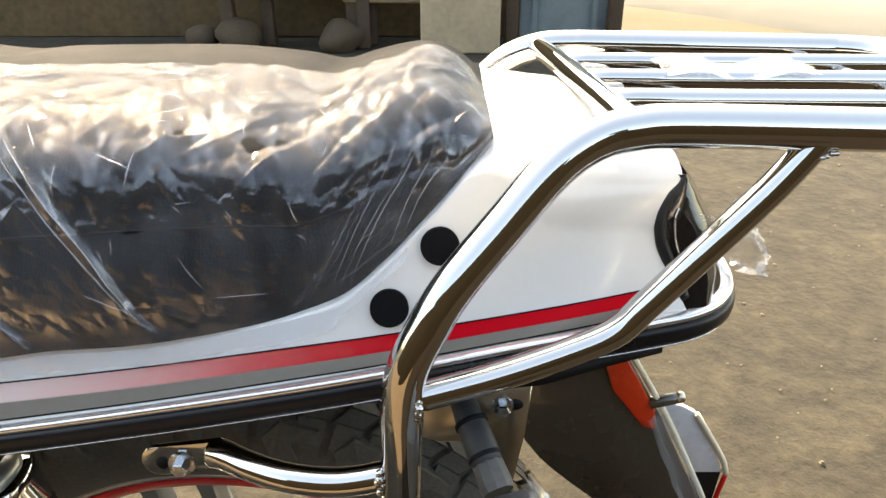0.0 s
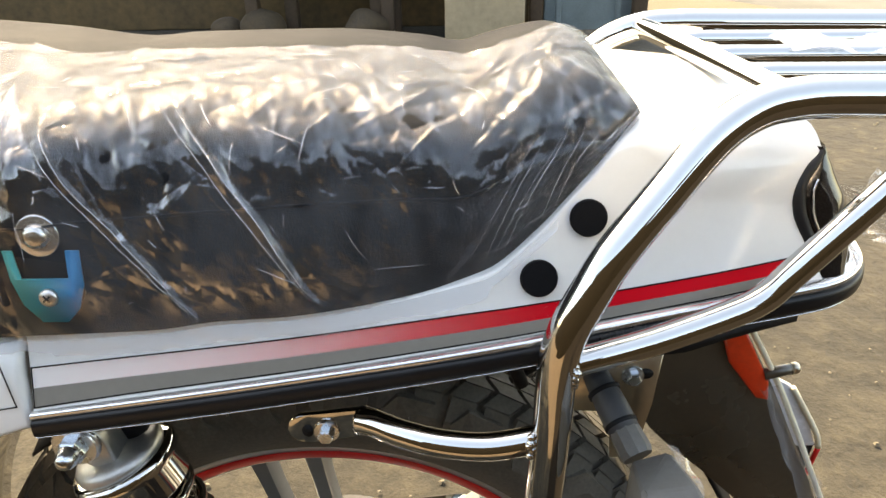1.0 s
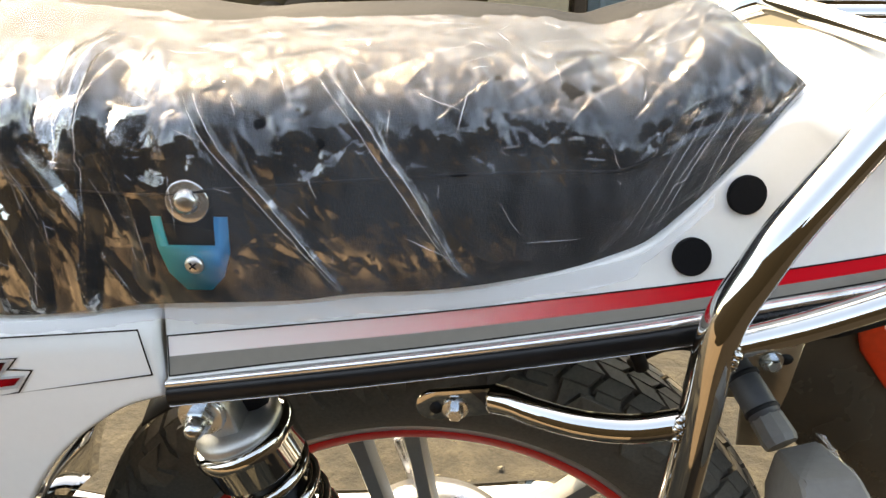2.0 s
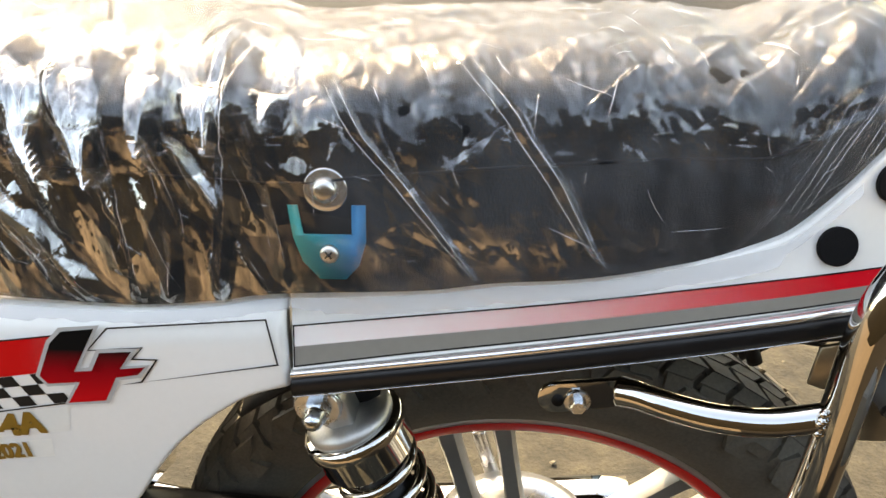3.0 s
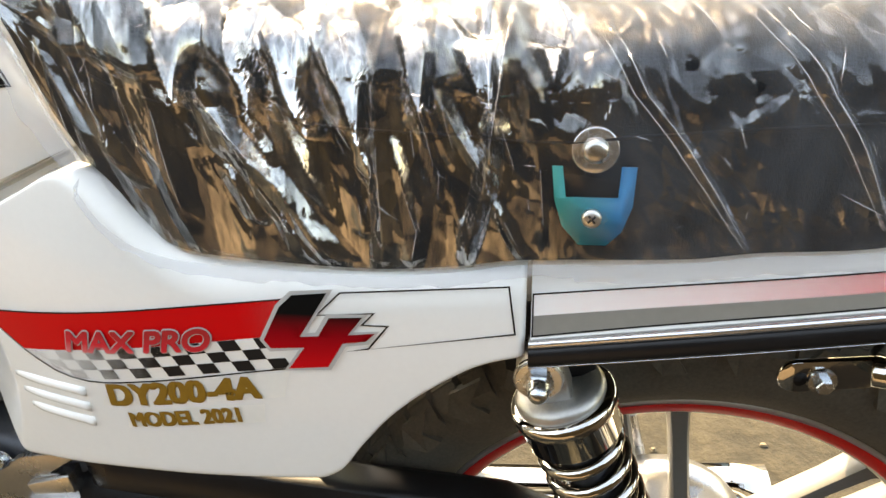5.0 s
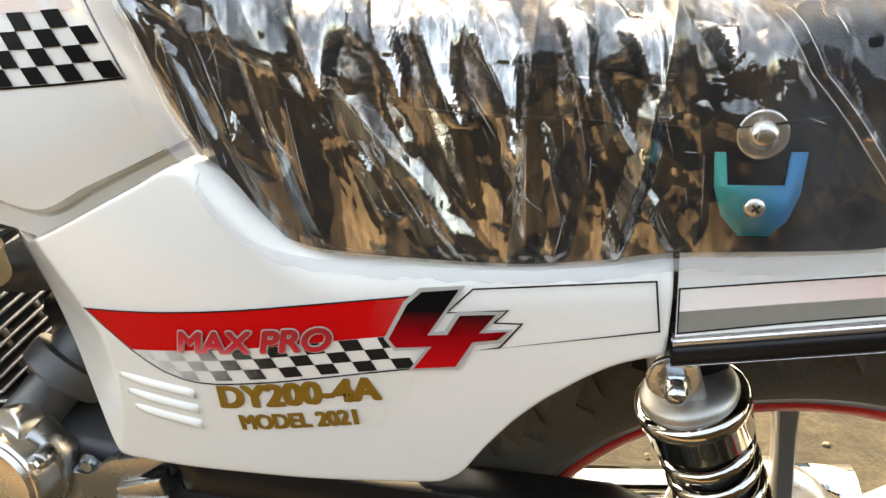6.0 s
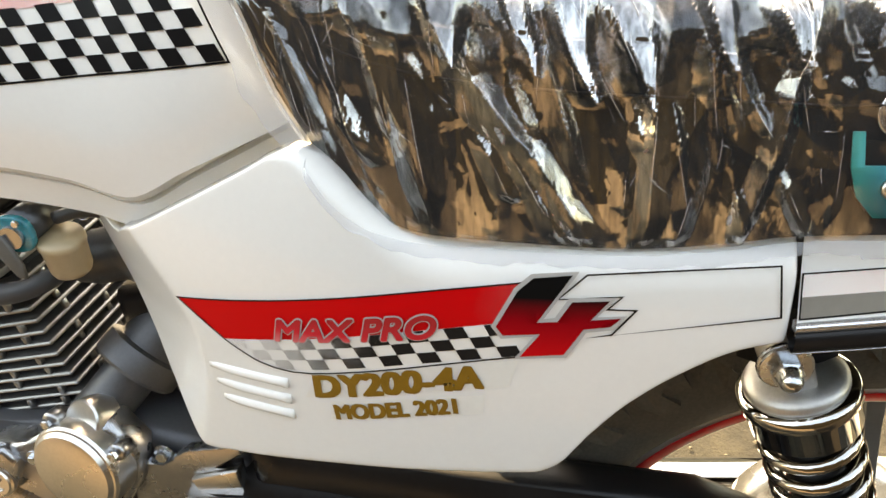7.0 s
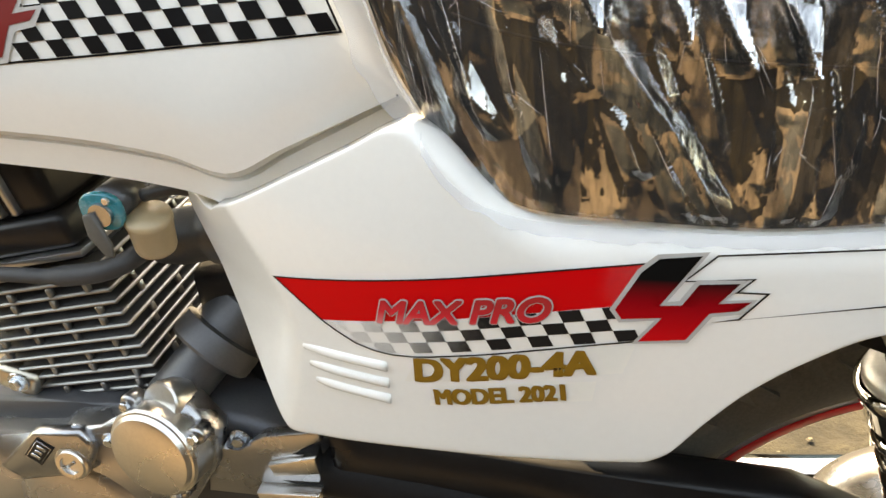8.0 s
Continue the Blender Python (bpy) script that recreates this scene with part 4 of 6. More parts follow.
# rear wheel
WX, WZ, WR = -0.201, 0.320, 0.350
wheel_m = Matrix.Translation((WX, CY, WZ)) @ Euler((radians(90), 0, 0)).to_matrix().to_4x4()   # local z points to the camera side
wheel = part("rear_wheel", lathe_bm([(0.236, -0.026), (0.250, -0.032), (0.2565, -0.033), (0.2565, -0.028), (0.244, -0.02), (0.236, 0), (0.244, 0.02), (0.2565, 0.028), (0.2565, 0.033), (0.250, 0.032), (0.236, 0.026), (0.2325, 0.018), (0.231, 0), (0.2325, -0.018)], wheel_m, 120, closed=True), RIMGREY, bike, "grey cast rear wheel with a red rim stripe")
part("rim_stripe", lathe_bm([(0.2385, 0.0282), (0.2395, 0.0292), (0.2505, 0.0336), (0.2515, 0.0336), (0.2505, 0.0326), (0.2395, 0.0282)], wheel_m, 120, closed=True), RED, wheel, "red stripe round the rim")
prof = [(0.252, 0.026), (0.262, 0.040), (0.285, 0.051), (0.310, 0.053), (0.330, 0.046), (0.3395, 0.030), (0.343, 0.0)]
prof = prof + [(r, -w) for r, w in prof[-2::-1]]
tyre = part("tyre", lathe_bm(prof + [(0.248, -0.02), (0.248, 0.02)], wheel_m, 140, closed=True), RUBBER, wheel, "black knobbly tyre")
# tread: blocks in three rows and shoulder lugs
bm = bmesh.new()


def tread_block(a0, a1, w0, w1, skew):
    verts = []
    for top in (0, 1):
        for a, w in ((a0, w0), (a1, w0), (a1, w1), (a0, w1)):
            aa = a + skew * (w - w0)
            r = float(np.interp(abs(w), [0, 0.03, 0.046, 0.053, 0.056], [0.343, 0.3395, 0.330, 0.318, 0.312]))
            r += 0.0105 * top - 0.003
            verts.append(bm.verts.new(wheel_m @ Vector((r * math.cos(aa), r * math.sin(aa), w))))
    for f in ((4, 5, 6, 7), (0, 1, 5, 4), (1, 2, 6, 5), (2, 3, 7, 6), (3, 0, 4, 7)):
        bm.faces.new([verts[k] for k in f])


def side_lug(a0, a1, a2, sgn):
    """A bent lug on the shoulder, standing 5 mm off the sidewall."""
    ring = [(a0, 0.3330, 0.0475), (a1, 0.3340, 0.0470), (a2, 0.3210, 0.0525), (a1, 0.3020, 0.0540), (a0 + 0.35 * (a1 - a0), 0.3030, 0.0540), (a0 + 0.45 * (a2 - a0), 0.3190, 0.0525)]
    low = [bm.verts.new(wheel_m @ Vector((r * math.cos(a), r * math.sin(a), sgn * (w - 0.004)))) for a, r, w in ring]
    high = [bm.verts.new(wheel_m @ Vector(((r + 0.001) * math.cos(a), (r + 0.001) * math.sin(a), sgn * (w + 0.0048)))) for a, r, w in ring]
    bm.faces.new(high)
    for k in range(6):
        bm.faces.new((low[k], low[(k + 1) % 6], high[(k + 1) % 6], high[k]))


N = 70
for k in range(0, N, 2):
    d = 2 * math.pi / N
    for sgn in (1, -1):
        side_lug(k * d, (k + 1.05) * d, (k + 1.45) * d, sgn)
for k in range(N):
    a, d = 2 * math.pi * k / N, 2 * math.pi / N
    for sgn in (1, -1):
        o = 0.5 * d * (sgn > 0)
        tread_block(a + o, a + o + d * 0.80, sgn * 0.0015, sgn * 0.0125, 3.0 * sgn)
        tread_block(a + o + d * 0.30, a + o + d * 1.12, sgn * 0.0145, sgn * 0.0275, -2.5 * sgn)
        tread_block(a + o + d * 0.05, a + o + d * 0.83, sgn * 0.0295, sgn * 0.0415, 2.5 * sgn)
        tread_block(a + o + d * 0.35, a + o + d * 1.10, sgn * 0.0430, sgn * 0.0545, 0)
part("tread", bm, RUBBER, wheel, "raised tread blocks", smooth=False)
for k in range(6):
    ang = radians(100 - 60 * k)
    for off in (-1, 1):
        m = wheel_m @ Matrix.Rotation(ang, 4, "Z")
        # each spoke is a tapering bar with a raised middle
        b = bmesh.new()
        rows = []
        for r, w, dpt in ((0.055, 0.011, 0.016), (0.12, 0.0088, 0.013), (0.19, 0.0088, 0.012), (0.225, 0.0105, 0.013), (0.237, 0.014, 0.016)):
            y0 = off * (0.017 + 0.010 * (r / 0.237))
            rows.append([m @ Vector((r, y0 + s * w, t * dpt)) for s, t in ((-1, -0.6), (-1, 0.6), (-0.7, 1), (0.7, 1), (1, 0.6), (1, -0.6), (0.7, -1), (-0.7, -1), (-1, -0.6))])
        sharp(part("spoke", grid_bm(rows, bm=b), SPOKE, wheel), 40)
part("hub", lathe_bm([(0.02, 0.07), (0.032, 0.068), (0.034, 0.045), (0.062, 0.040), (0.066, 0.030), (0.066, -0.02), (0.088, -0.03), (0.092, -0.055), (0.086, -0.072), (0.03, -0.078), (0.02, -0.085)], wheel_m, 48), ALU, wheel, "cast alloy hub and brake drum")
part("brake_arm", box_bm((0.016, 0.012, 0.075), Matrix.Translation((WX - 0.03, CY + 0.085, WZ + 0.095)) @ pose(0, 0, 0, 0, -14, 0), 0.004), ALU, wheel)
part("axle_nut", lathe_bm([(0.014, 0.09), (0.014, 0.12), (0.009, 0.128)], wheel_m, 6), ZINC, wheel)

# black inner mudguard over the tyre, and chain-side parts under the cover
arc = []
for a in np.linspace(radians(128), radians(96), 16):
    R = WR + 0.022
    arc.append([(WX + R * math.cos(a), CY + w, WZ + R * math.sin(a) - 3.2 * w * w) for w in np.linspace(-0.068, 0.068, 9)])
part("inner_mudguard", grid_bm(arc, (0, 0, 0.003)), BLACK_MATT, bike, "matt black inner mudguard")
arc = []
for a in np.linspace(radians(166), radians(132), 16):
    R = WR + 0.030
    arc.append([(WX + R * math.cos(a) - 0.02, CY + w, WZ + R * math.sin(a) - 3.0 * w * w) for w in np.linspace(-0.075, 0.075, 9)])
part("chrome_guard", grid_bm(arc, (0, 0, 0.003)), CHROME, bike, "chrome guard ahead of the rear wheel")
swing = part("swing_arm", tube_bm([(-0.78, 0.405, 0.475), (-0.62, 0.40, 0.455), (-0.40, 0.395, 0.405), (-0.19, 0.395, 0.335)], 0.026, 6, 16), BLACK_MATT, bike, "black swing arm")
part("chain_case", prism_bm([(-0.735, 0.530), (-0.70, 0.530), (-0.55, 0.513), (-0.36, 0.505), (-0.28, 0.47), (-0.22, 0.40), (-0.22, 0.36), (-0.40, 0.40), (-0.62, 0.44), (-0.735, 0.45)], 0.385, 0.420, 0.008), BLACK, bike, "black chain case")
rail = part("frame_tube", tube_bm([(-0.80, 0.44, 0.60), (-0.60, 0.40, 0.655), (-0.44, 0.385, 0.690), (-0.30, 0.37, 0.712), (-0.10, 0.375, 0.745), (0.06, 0.39, 0.765)], 0.013, 6, 14), BLACK_MATT, bike, "black frame tube")
part("gusset", prism_bm([(-0.365, 0.71), (-0.30, 0.715), (-0.30, 0.672), (-0.325, 0.655), (-0.36, 0.668)], 0.366, 0.372), BLACK_MATT, rail)
part("stay", tube_bm([(-0.035, 0.43, 0.755), (-0.040, 0.425, 0.70), (-0.030, 0.42, 0.668)], 0.0055, 6, 12), BLACK_MATT, rail)
part("cable", tube_bm([(-0.038, 0.43, 0.665), (-0.01, 0.43, 0.682), (0.02, 0.43, 0.68)], 0.0035, 6, 10), BLACK, rail)
part("lug", box_bm((0.05, 0.03, 0.010), pose(-0.165, 0.372, 0.712, 0, -6, 0), 0.002), BLACK_MATT, rail)

# shock absorber
SATIN_ALU = plain("satin_aluminium", (0.50, 0.49, 0.47), 0.42, metal=0.9, var=0.12, big=30, fine=400, relief=0.0002)
SH_TOP, SH_LOW = Vector((-0.331, 0.364, 0.676)), Vector((-0.212, 0.364, 0.340))
sm = along(SH_TOP, SH_LOW)
shock = part("shock_absorber", lathe_bm([(0.0, 0.016), (0.020, 0.017), (0.0255, 0.019), (0.0275, 0.0225), (0.0275, 0.026), (0.0262, 0.027), (0.0262, 0.029), (0.029, 0.0295)], sm @ Matrix.Diagonal((1.17, 1.17, 1, 1)), 48), SATIN_ALU, bike, "chrome shock absorber with a coil spring")
part("cap_cup", lathe_bm([(0.0262, 0.0265), (0.031, 0.027), (0.0325, 0.030), (0.0325, 0.036), (0.0308, 0.038), (0.030, 0.058), (0.0285, 0.060), (0.020, 0.060)], sm @ Matrix.Diagonal((1.17, 1.17, 1, 1)), 48), CHROME, shock, "chrome top cup")
coil = []
for k in range(0, 24 * 11 + 1):
    a = 2 * math.pi * k / 24
    coil.append(sm @ Vector((0.0290 * math.cos(a), 0.0290 * math.sin(a), 0.064 + 0.0195 * k / 24)))
part("coil_spring", tube_bm(coil, 0.0047, 1, 10, smooth=False), CHROME, shock, "dark chrome coil spring")
part("damper_body", lathe_bm([(0.017, 0.06), (0.017, 0.26), (0.022, 0.265), (0.024, 0.285), (0.018, 0.30)], sm @ Matrix.Diagonal((1.1, 1.1, 1, 1)), 30), BLACK, shock)
part("eye", prism_bm([(-0.353, 0.682), (-0.349, 0.692), (-0.338, 0.697), (-0.326, 0.692), (-0.321, 0.682), (-0.314, 0.660), (-0.330, 0.655), (-0.343, 0.664)], 0.345, 0.378, 0.003), SATIN_ALU, shock)
part("lower_eye", lathe_bm([(0.017, -0.016), (0.017, 0.016)], Matrix.Translation(SH_LOW) @ Euler((radians(90), 0, 0)).to_matrix().to_4x4(), 28), ALU, shock)
my = Matrix.Translation((-0.338, 0.345, 0.680)) @ Euler((radians(90), 0, 0)).to_matrix().to_4x4()
part("washer", lathe_bm([(0.0165, 0), (0.0165, 0.0022), (0.0155, 0.003), (0.009, 0.003)], my, 36), ZINC, shock)
bolt("dome_nut", (-0.338, 0.342, 0.680), 0.0100, shock, washer=True, dome=True, length=0.007)

# luggage rack
rack = part("luggage_rack", tube_bm([(-0.034, 0.312, 0.56), (-0.027, 0.310, 0.64), (-0.024, 0.309, 0.72), (-0.023, 0.309, 0.765), (-0.019, 0.310, 0.790), (-0.008, 0.313, 0.814), (0.005, 0.319, 0.835), (0.033, 0.334, 0.865), (0.058, 0.346, 0.891), (0.078, 0.353, 0.903), (0.098, 0.356, 0.908), (0.13, 0.358, 0.909), (0.24, 0.360, 0.906), (0.31, 0.362, 0.904), (0.345, 0.370, 0.903), (0.365, 0.392, 0.901), (0.371, 0.43, 0.901), (0.371, 0.54, 0.900), (0.362, 0.585, 0.899), (0.335, 0.607, 0.898), (0.30, 0.612, 0.898), (0.14, 0.618, 0.900), (0.110, 0.620, 0.900), (0.080, 0.624, 0.897), (0.050, 0.634, 0.881), (0.02, 0.645, 0.845), (0.002, 0.655, 0.805), (-0.01, 0.66, 0.74), (-0.018, 0.66, 0.60)], 0.0116, 7, 28), CHROME, bike, "bright chrome tubular luggage rack")
part("side_loop", tube_bm([(-0.018, 0.312, 0.768), (0.030, 0.322, 0.776), (0.075, 0.332, 0.787), (0.098, 0.337, 0.796), (0.114, 0.340, 0.812), (0.142, 0.345, 0.842), (0.176, 0.353, 0.877), (0.199, 0.359, 0.9045)], 0.0085, 7, 20), CHROME, rack)
part("side_loop", tube_bm([(0.002, 0.652, 0.768), (0.075, 0.635, 0.787), (0.114, 0.628, 0.812), (0.170, 0.62, 0.86), (0.19, 0.616, 0.886)], 0.0085, 7, 16), CHROME, rack)
part("cross_bar", tube_bm([(0.100, 0.360, 0.908), (0.094, 0.45, 0.905), (0.087, 0.54, 0.902), (0.080, 0.622, 0.898)], 0.0082, 6, 18), CHROME, rack)
for y, z, x0 in ((0.425, 0.905, 0.096), (0.485, 0.903, 0.092), (0.548, 0.901, 0.088)):
    part("slat", tube_bm([(x0, y, z), (0.2, y, z - 0.001), (0.369, y, z - 0.002)], 0.0070, 5, 16), CHROME, rack)
part("cross_bar", tube_bm([(0.30, 0.364, 0.900), (0.30, 0.49, 0.896), (0.30, 0.61, 0.889)], 0.006, 5, 14), CHROME, rack)
arm = part("bracket_arm", tube_bm([(-0.026, 0.312, 0.714), (-0.060, 0.312, 0.707), (-0.090, 0.316, 0.706), (-0.115, 0.325, 0.706), (-0.132, 0.334, 0.706), (-0.142, 0.340, 0.704)], lambda t: 0.0088 if t < 0.75 else 0.0088 + 0.001 * (t - 0.75) / 0.25, 7, 20), CHROME, rack)
lug = [(-0.138, 0.7095)] + [(-0.181 + 0.0120 * math.cos(a), 0.6920 + 0.0120 * math.sin(a)) for a in np.linspace(radians(80), radians(280), 9)] + [(-0.138, 0.6870)]
sharp(part("bracket_lug", prism_bm(lug, 0.3445, 0.3485, 0.001), CHROME, rack, "flattened chrome bracket end with a slot"))
part("slot", prism_bm([(-0.1795 + 0.004 * math.cos(a), 0.691 + 0.005 * math.sin(a)) for a in np.linspace(0, 2 * math.pi, 12, endpoint=False)], 0.3440, 0.3447), BLACK_MATT, rack)
bolt("flange_bolt", (-0.167, 0.3445, 0.6905), 0.0056, rack, length=0.006)
# weld beads
rng = random.Random(3)


def weld(path, r):
    b = bmesh.new()
    for p in spline(path, 5):
        q = bmesh.ops.create_icosphere(b, subdivisions=1, radius=r * rng.uniform(0.7, 1.2), matrix=Matrix.Translation(p + Vector((rng.uniform(-1, 1), rng.uniform(-1, 1), rng.uniform(-1, 1))) * r * 0.3))
    return part("weld", b, CHROME, rack)


weld([(-0.035, 0.306, 0.722), (-0.0365, 0.303, 0.715), (-0.035, 0.306, 0.706), (-0.033, 0.312, 0.704)], 0.0028)
weld([(-0.014, 0.303, 0.776), (-0.0135, 0.301, 0.768), (-0.014, 0.304, 0.760), (-0.015, 0.309, 0.745), (-0.016, 0.309, 0.715), (-0.017, 0.309, 0.69)], 0.0026)
weld([(0.186, 0.353, 0.894), (0.193, 0.350, 0.894), (0.204, 0.352, 0.896)], 0.0015)
bolt("flange_bolt", (-0.022, 0.300, 0.637), 0.0056, rack, length=0.006)

# rear bracket plate, flasher stem and mudguard
plate = part("bracket_plate", prism_bm([(-0.012, 0.718), (0.028, 0.729), (0.058, 0.732), (0.055, 0.690), (0.048, 0.640), (0.030, 0.640), (0.027, 0.684), (-0.004, 0.684), (-0.014, 0.688)], 0.3715, 0.3745, 0.0008), STEEL, bike, "bare steel bracket plate")
bolt("flange_bolt", (0.039, 0.3715, 0.715), 0.0050, plate, length=0.006)
part("slot", prism_bm([(0.047 + 0.006 * math.cos(a), 0.716 + 0.0045 * math.sin(a)) for a in np.linspace(0, 2 * math.pi, 12, endpoint=False)], 0.3710, 0.3717), BLACK_MATT, plate)
STEM = along((0.006, 0.392, 0.725), (0.033, 0.325, 0.690))
flasher = part("flasher_stem", lathe_bm([(0.0075, 0.0), (0.0085, 0.020), (0.0098, 0.036), (0.0106, 0.048), (0.0107, 0.060), (0.0100, 0.066)], STEM, 32), DARKGREY, bike, "grey rubber flasher stem wrapped in foam")
for z in (0.037, 0.061):
    part("band", lathe_bm([(0.0090, z - 0.0018), (0.0112, z - 0.0014), (0.0112, z + 0.0014), (0.0090, z + 0.0018)], STEM, 32, closed=True), BLACK_MATT, flasher)
part("collar", lathe_bm([(0.0095, 0.064), (0.0104, 0.066), (0.0112, 0.080), (0.010, 0.084)], STEM, 10), FOAM, flasher, smooth=False)
b = bmesh.new()
for p in ((0.030, 0.320, 0.687), (0.051, 0.316, 0.699), (0.056, 0.279, 0.708), (0.024, 0.275, 0.706), (0.022, 0.236, 0.690), (0.064, 0.238, 0.694), (0.030, 0.323, 0.656), (0.064, 0.320, 0.652), (0.090, 0.282, 0.648), (0.016, 0.276, 0.648), (0.030, 0.232, 0.650), (0.082, 0.236, 0.652)):
    b.verts.new(p)
bmesh.ops.convex_hull(b, input=list(b.verts))
bmesh.ops.bevel(b, geom=list(b.edges), offset=0.0015, segments=1, affect="EDGES")
part("foam_block", b, FOAM, flasher, "grey foam sheet folded round the flasher head", smooth=False)
b = bmesh.new()
rows = []
for k in range(9):
    rows.append([Vector((0.050 + 0.005 * j + 0.002 * math.sin(k * 1.9 + j), 0.318 - 0.009 * k + 0.002 * math.cos(k * 2.3), 0.701 + 0.0007 * k - 0.004 * j + 0.002 * math.sin(j * 2 + k))) for j in range(4)])
part("wrap_film", grid_bm(rows, bm=b), BAG, flasher)

# brown base stands in for the ground mirrored in the black guard side
GUARD_BROWN = plain("gloss_dark_guard", (0.065, 0.054, 0.040), 0.22, coat=0.4, var=0.15, big=8)
rows = []
for s in np.linspace(0, 1, 24):
    x, z = 0.050 + 0.150 * s + 0.03 * s * s, 0.735 - 0.02 * s - 0.20 * s * s
    hw = 0.050
    rows.append([(x - 0.03 * s - 0.105 * abs(w), CY + w, z - 0.075 * min(1, 3 * s) - 2.0 * w * w) for w in np.linspace(-hw, hw, 13)])
guard = part("rear_mudguard", grid_bm(rows, (-0.002, 0, -0.003)), BLACK_MATT, bike, "black rear mudguard with orange reflector")
side = [(0.050, 0.735), (0.125, 0.728), (0.137, 0.711), (0.165, 0.661), (0.194, 0.603), (0.236, 0.52), (0.19, 0.505), (0.150, 0.545), (0.124, 0.571), (0.105, 0.588), (0.089, 0.603), (0.076, 0.617), (0.065, 0.632), (0.055, 0.655)]
part("guard_side", prism_bm(side, 0.428, 0.432, 0.001), GUARD_BROWN, guard)
part("edge_bead", tube_bm([(0.133, 0.424, 0.723), (0.139, 0.424, 0.714), (0.168, 0.424, 0.664), (0.197, 0.424, 0.606), (0.238, 0.424, 0.52)], 0.0024, 6, 10), CREAM, guard, "cream edge bead")
refl = prism_bm([(0.116, 0.716), (0.133, 0.717), (0.160, 0.667), (0.163, 0.649), (0.152, 0.652), (0.126, 0.686)], 0.4225, 0.4275, 0.002)
part("side_reflector", refl, ORANGE, guard, "orange red side reflector")
rows = []
rng = random.Random(4)
for k in range(14):
    z = 0.665 - 0.013 * k
    rows.append([Vector((0.152 + 0.46 * (0.665 - z) + 0.0042 * j * (0.6 + 3 * (0.665 - z)) + rng.uniform(-0.0012, 0.0012), 0.420 - 0.004 * math.sin(1.3 * j + 0.4 * k) + rng.uniform(-0.001, 0.001), z + rng.uniform(-0.003, 0.003))) for j in range(7)])
part("peeling_film", grid_bm(rows), BAG, guard, "loose clear film on the mudguard")
stud = part("stay_stud", tube_bm([(0.155, 0.424, 0.674), (0.175, 0.424, 0.6795)], 0.0046, 2, 12), GUARD_BROWN, guard)
part("stud_tip", lathe_bm([(0.0, 0.0062), (0.0030, 0.0060), (0.0044, 0.0045), (0.0046, 0.0)][::-1], along((0.1745, 0.424, 0.6793), (0.181, 0.424, 0.681)), 20), STEEL, stud, "bright steel stud tip")
PALE_PLATE = plain("pale_painted_plate", (0.62, 0.63, 0.66), 0.3, coat=0.3, var=0.08, big=20)
pb = part("plate_bracket", prism_bm([(0.190, 0.602), (0.220, 0.594), (0.234, 0.586), (0.257, 0.548), (0.272, 0.513), (0.240, 0.513)], 0.518, 0.524, 0.001), PALE_PLATE, bike, "pale plate bracket with a red edge")
part("bracket_face", prism_bm([(0.240, 0.5125), (0.270, 0.5125), (0.266, 0.451), (0.258, 0.425)], 0.519, 0.524, 0.001), BLACK, pb)
part("red_edge", tube_bm([(0.274, 0.517, 0.512), (0.270, 0.517, 0.484), (0.266, 0.517, 0.444)], 0.0024, 4, 8), RED, pb)
part("cream_edge", tube_bm([(0.234, 0.517, 0.586), (0.257, 0.517, 0.549), (0.269, 0.517, 0.528), (0.274, 0.517, 0.512)], 0.0028, 3, 8), CREAM, pb)

# clear bag caught on the tail lamp
rows = []
for u in np.linspace(0, 1, 26):
    row = []
    for v in np.linspace(-0.5, 0.5, 18):
        wide = 0.014 + 0.030 * math.sin(math.pi * min(1, u * 0.9 + 0.08))
        p = Vector((0.158 + 0.034 * u, 0.380 - 0.010 * math.cos(math.pi * v), 0.856 - 0.041 * u)) + Vector((0.5, 0.1, 0.5)) * (wide * v)
        p += 0.007 * noise.noise_vector(p * 70) + 0.003 * noise.noise_vector(p * 190)
        row.append(p)
    rows.append(row)
bag = part("plastic_bag", grid_bm(rows), BAG, None, smooth=False)
tagged(bag, "crumpled clear plastic bag hanging from the tail lamp", "plastic bag")
rows = []
for u in np.linspace(0, 1, 16):
    rows.append([Vector((0.15 + 0.10 * u, 0.47 + 0.05 * v, 0.9085 + 0.003 * math.sin(9 * u) + 0.004 * noise.noise((u * 7, v * 6, 2)))) for v in np.linspace(0, 1, 9)])
scrap = part("plastic_scrap", grid_bm(rows), BAG, None)
tagged(scrap, "torn scrap of clear plastic lying on the rack", "plastic scrap")

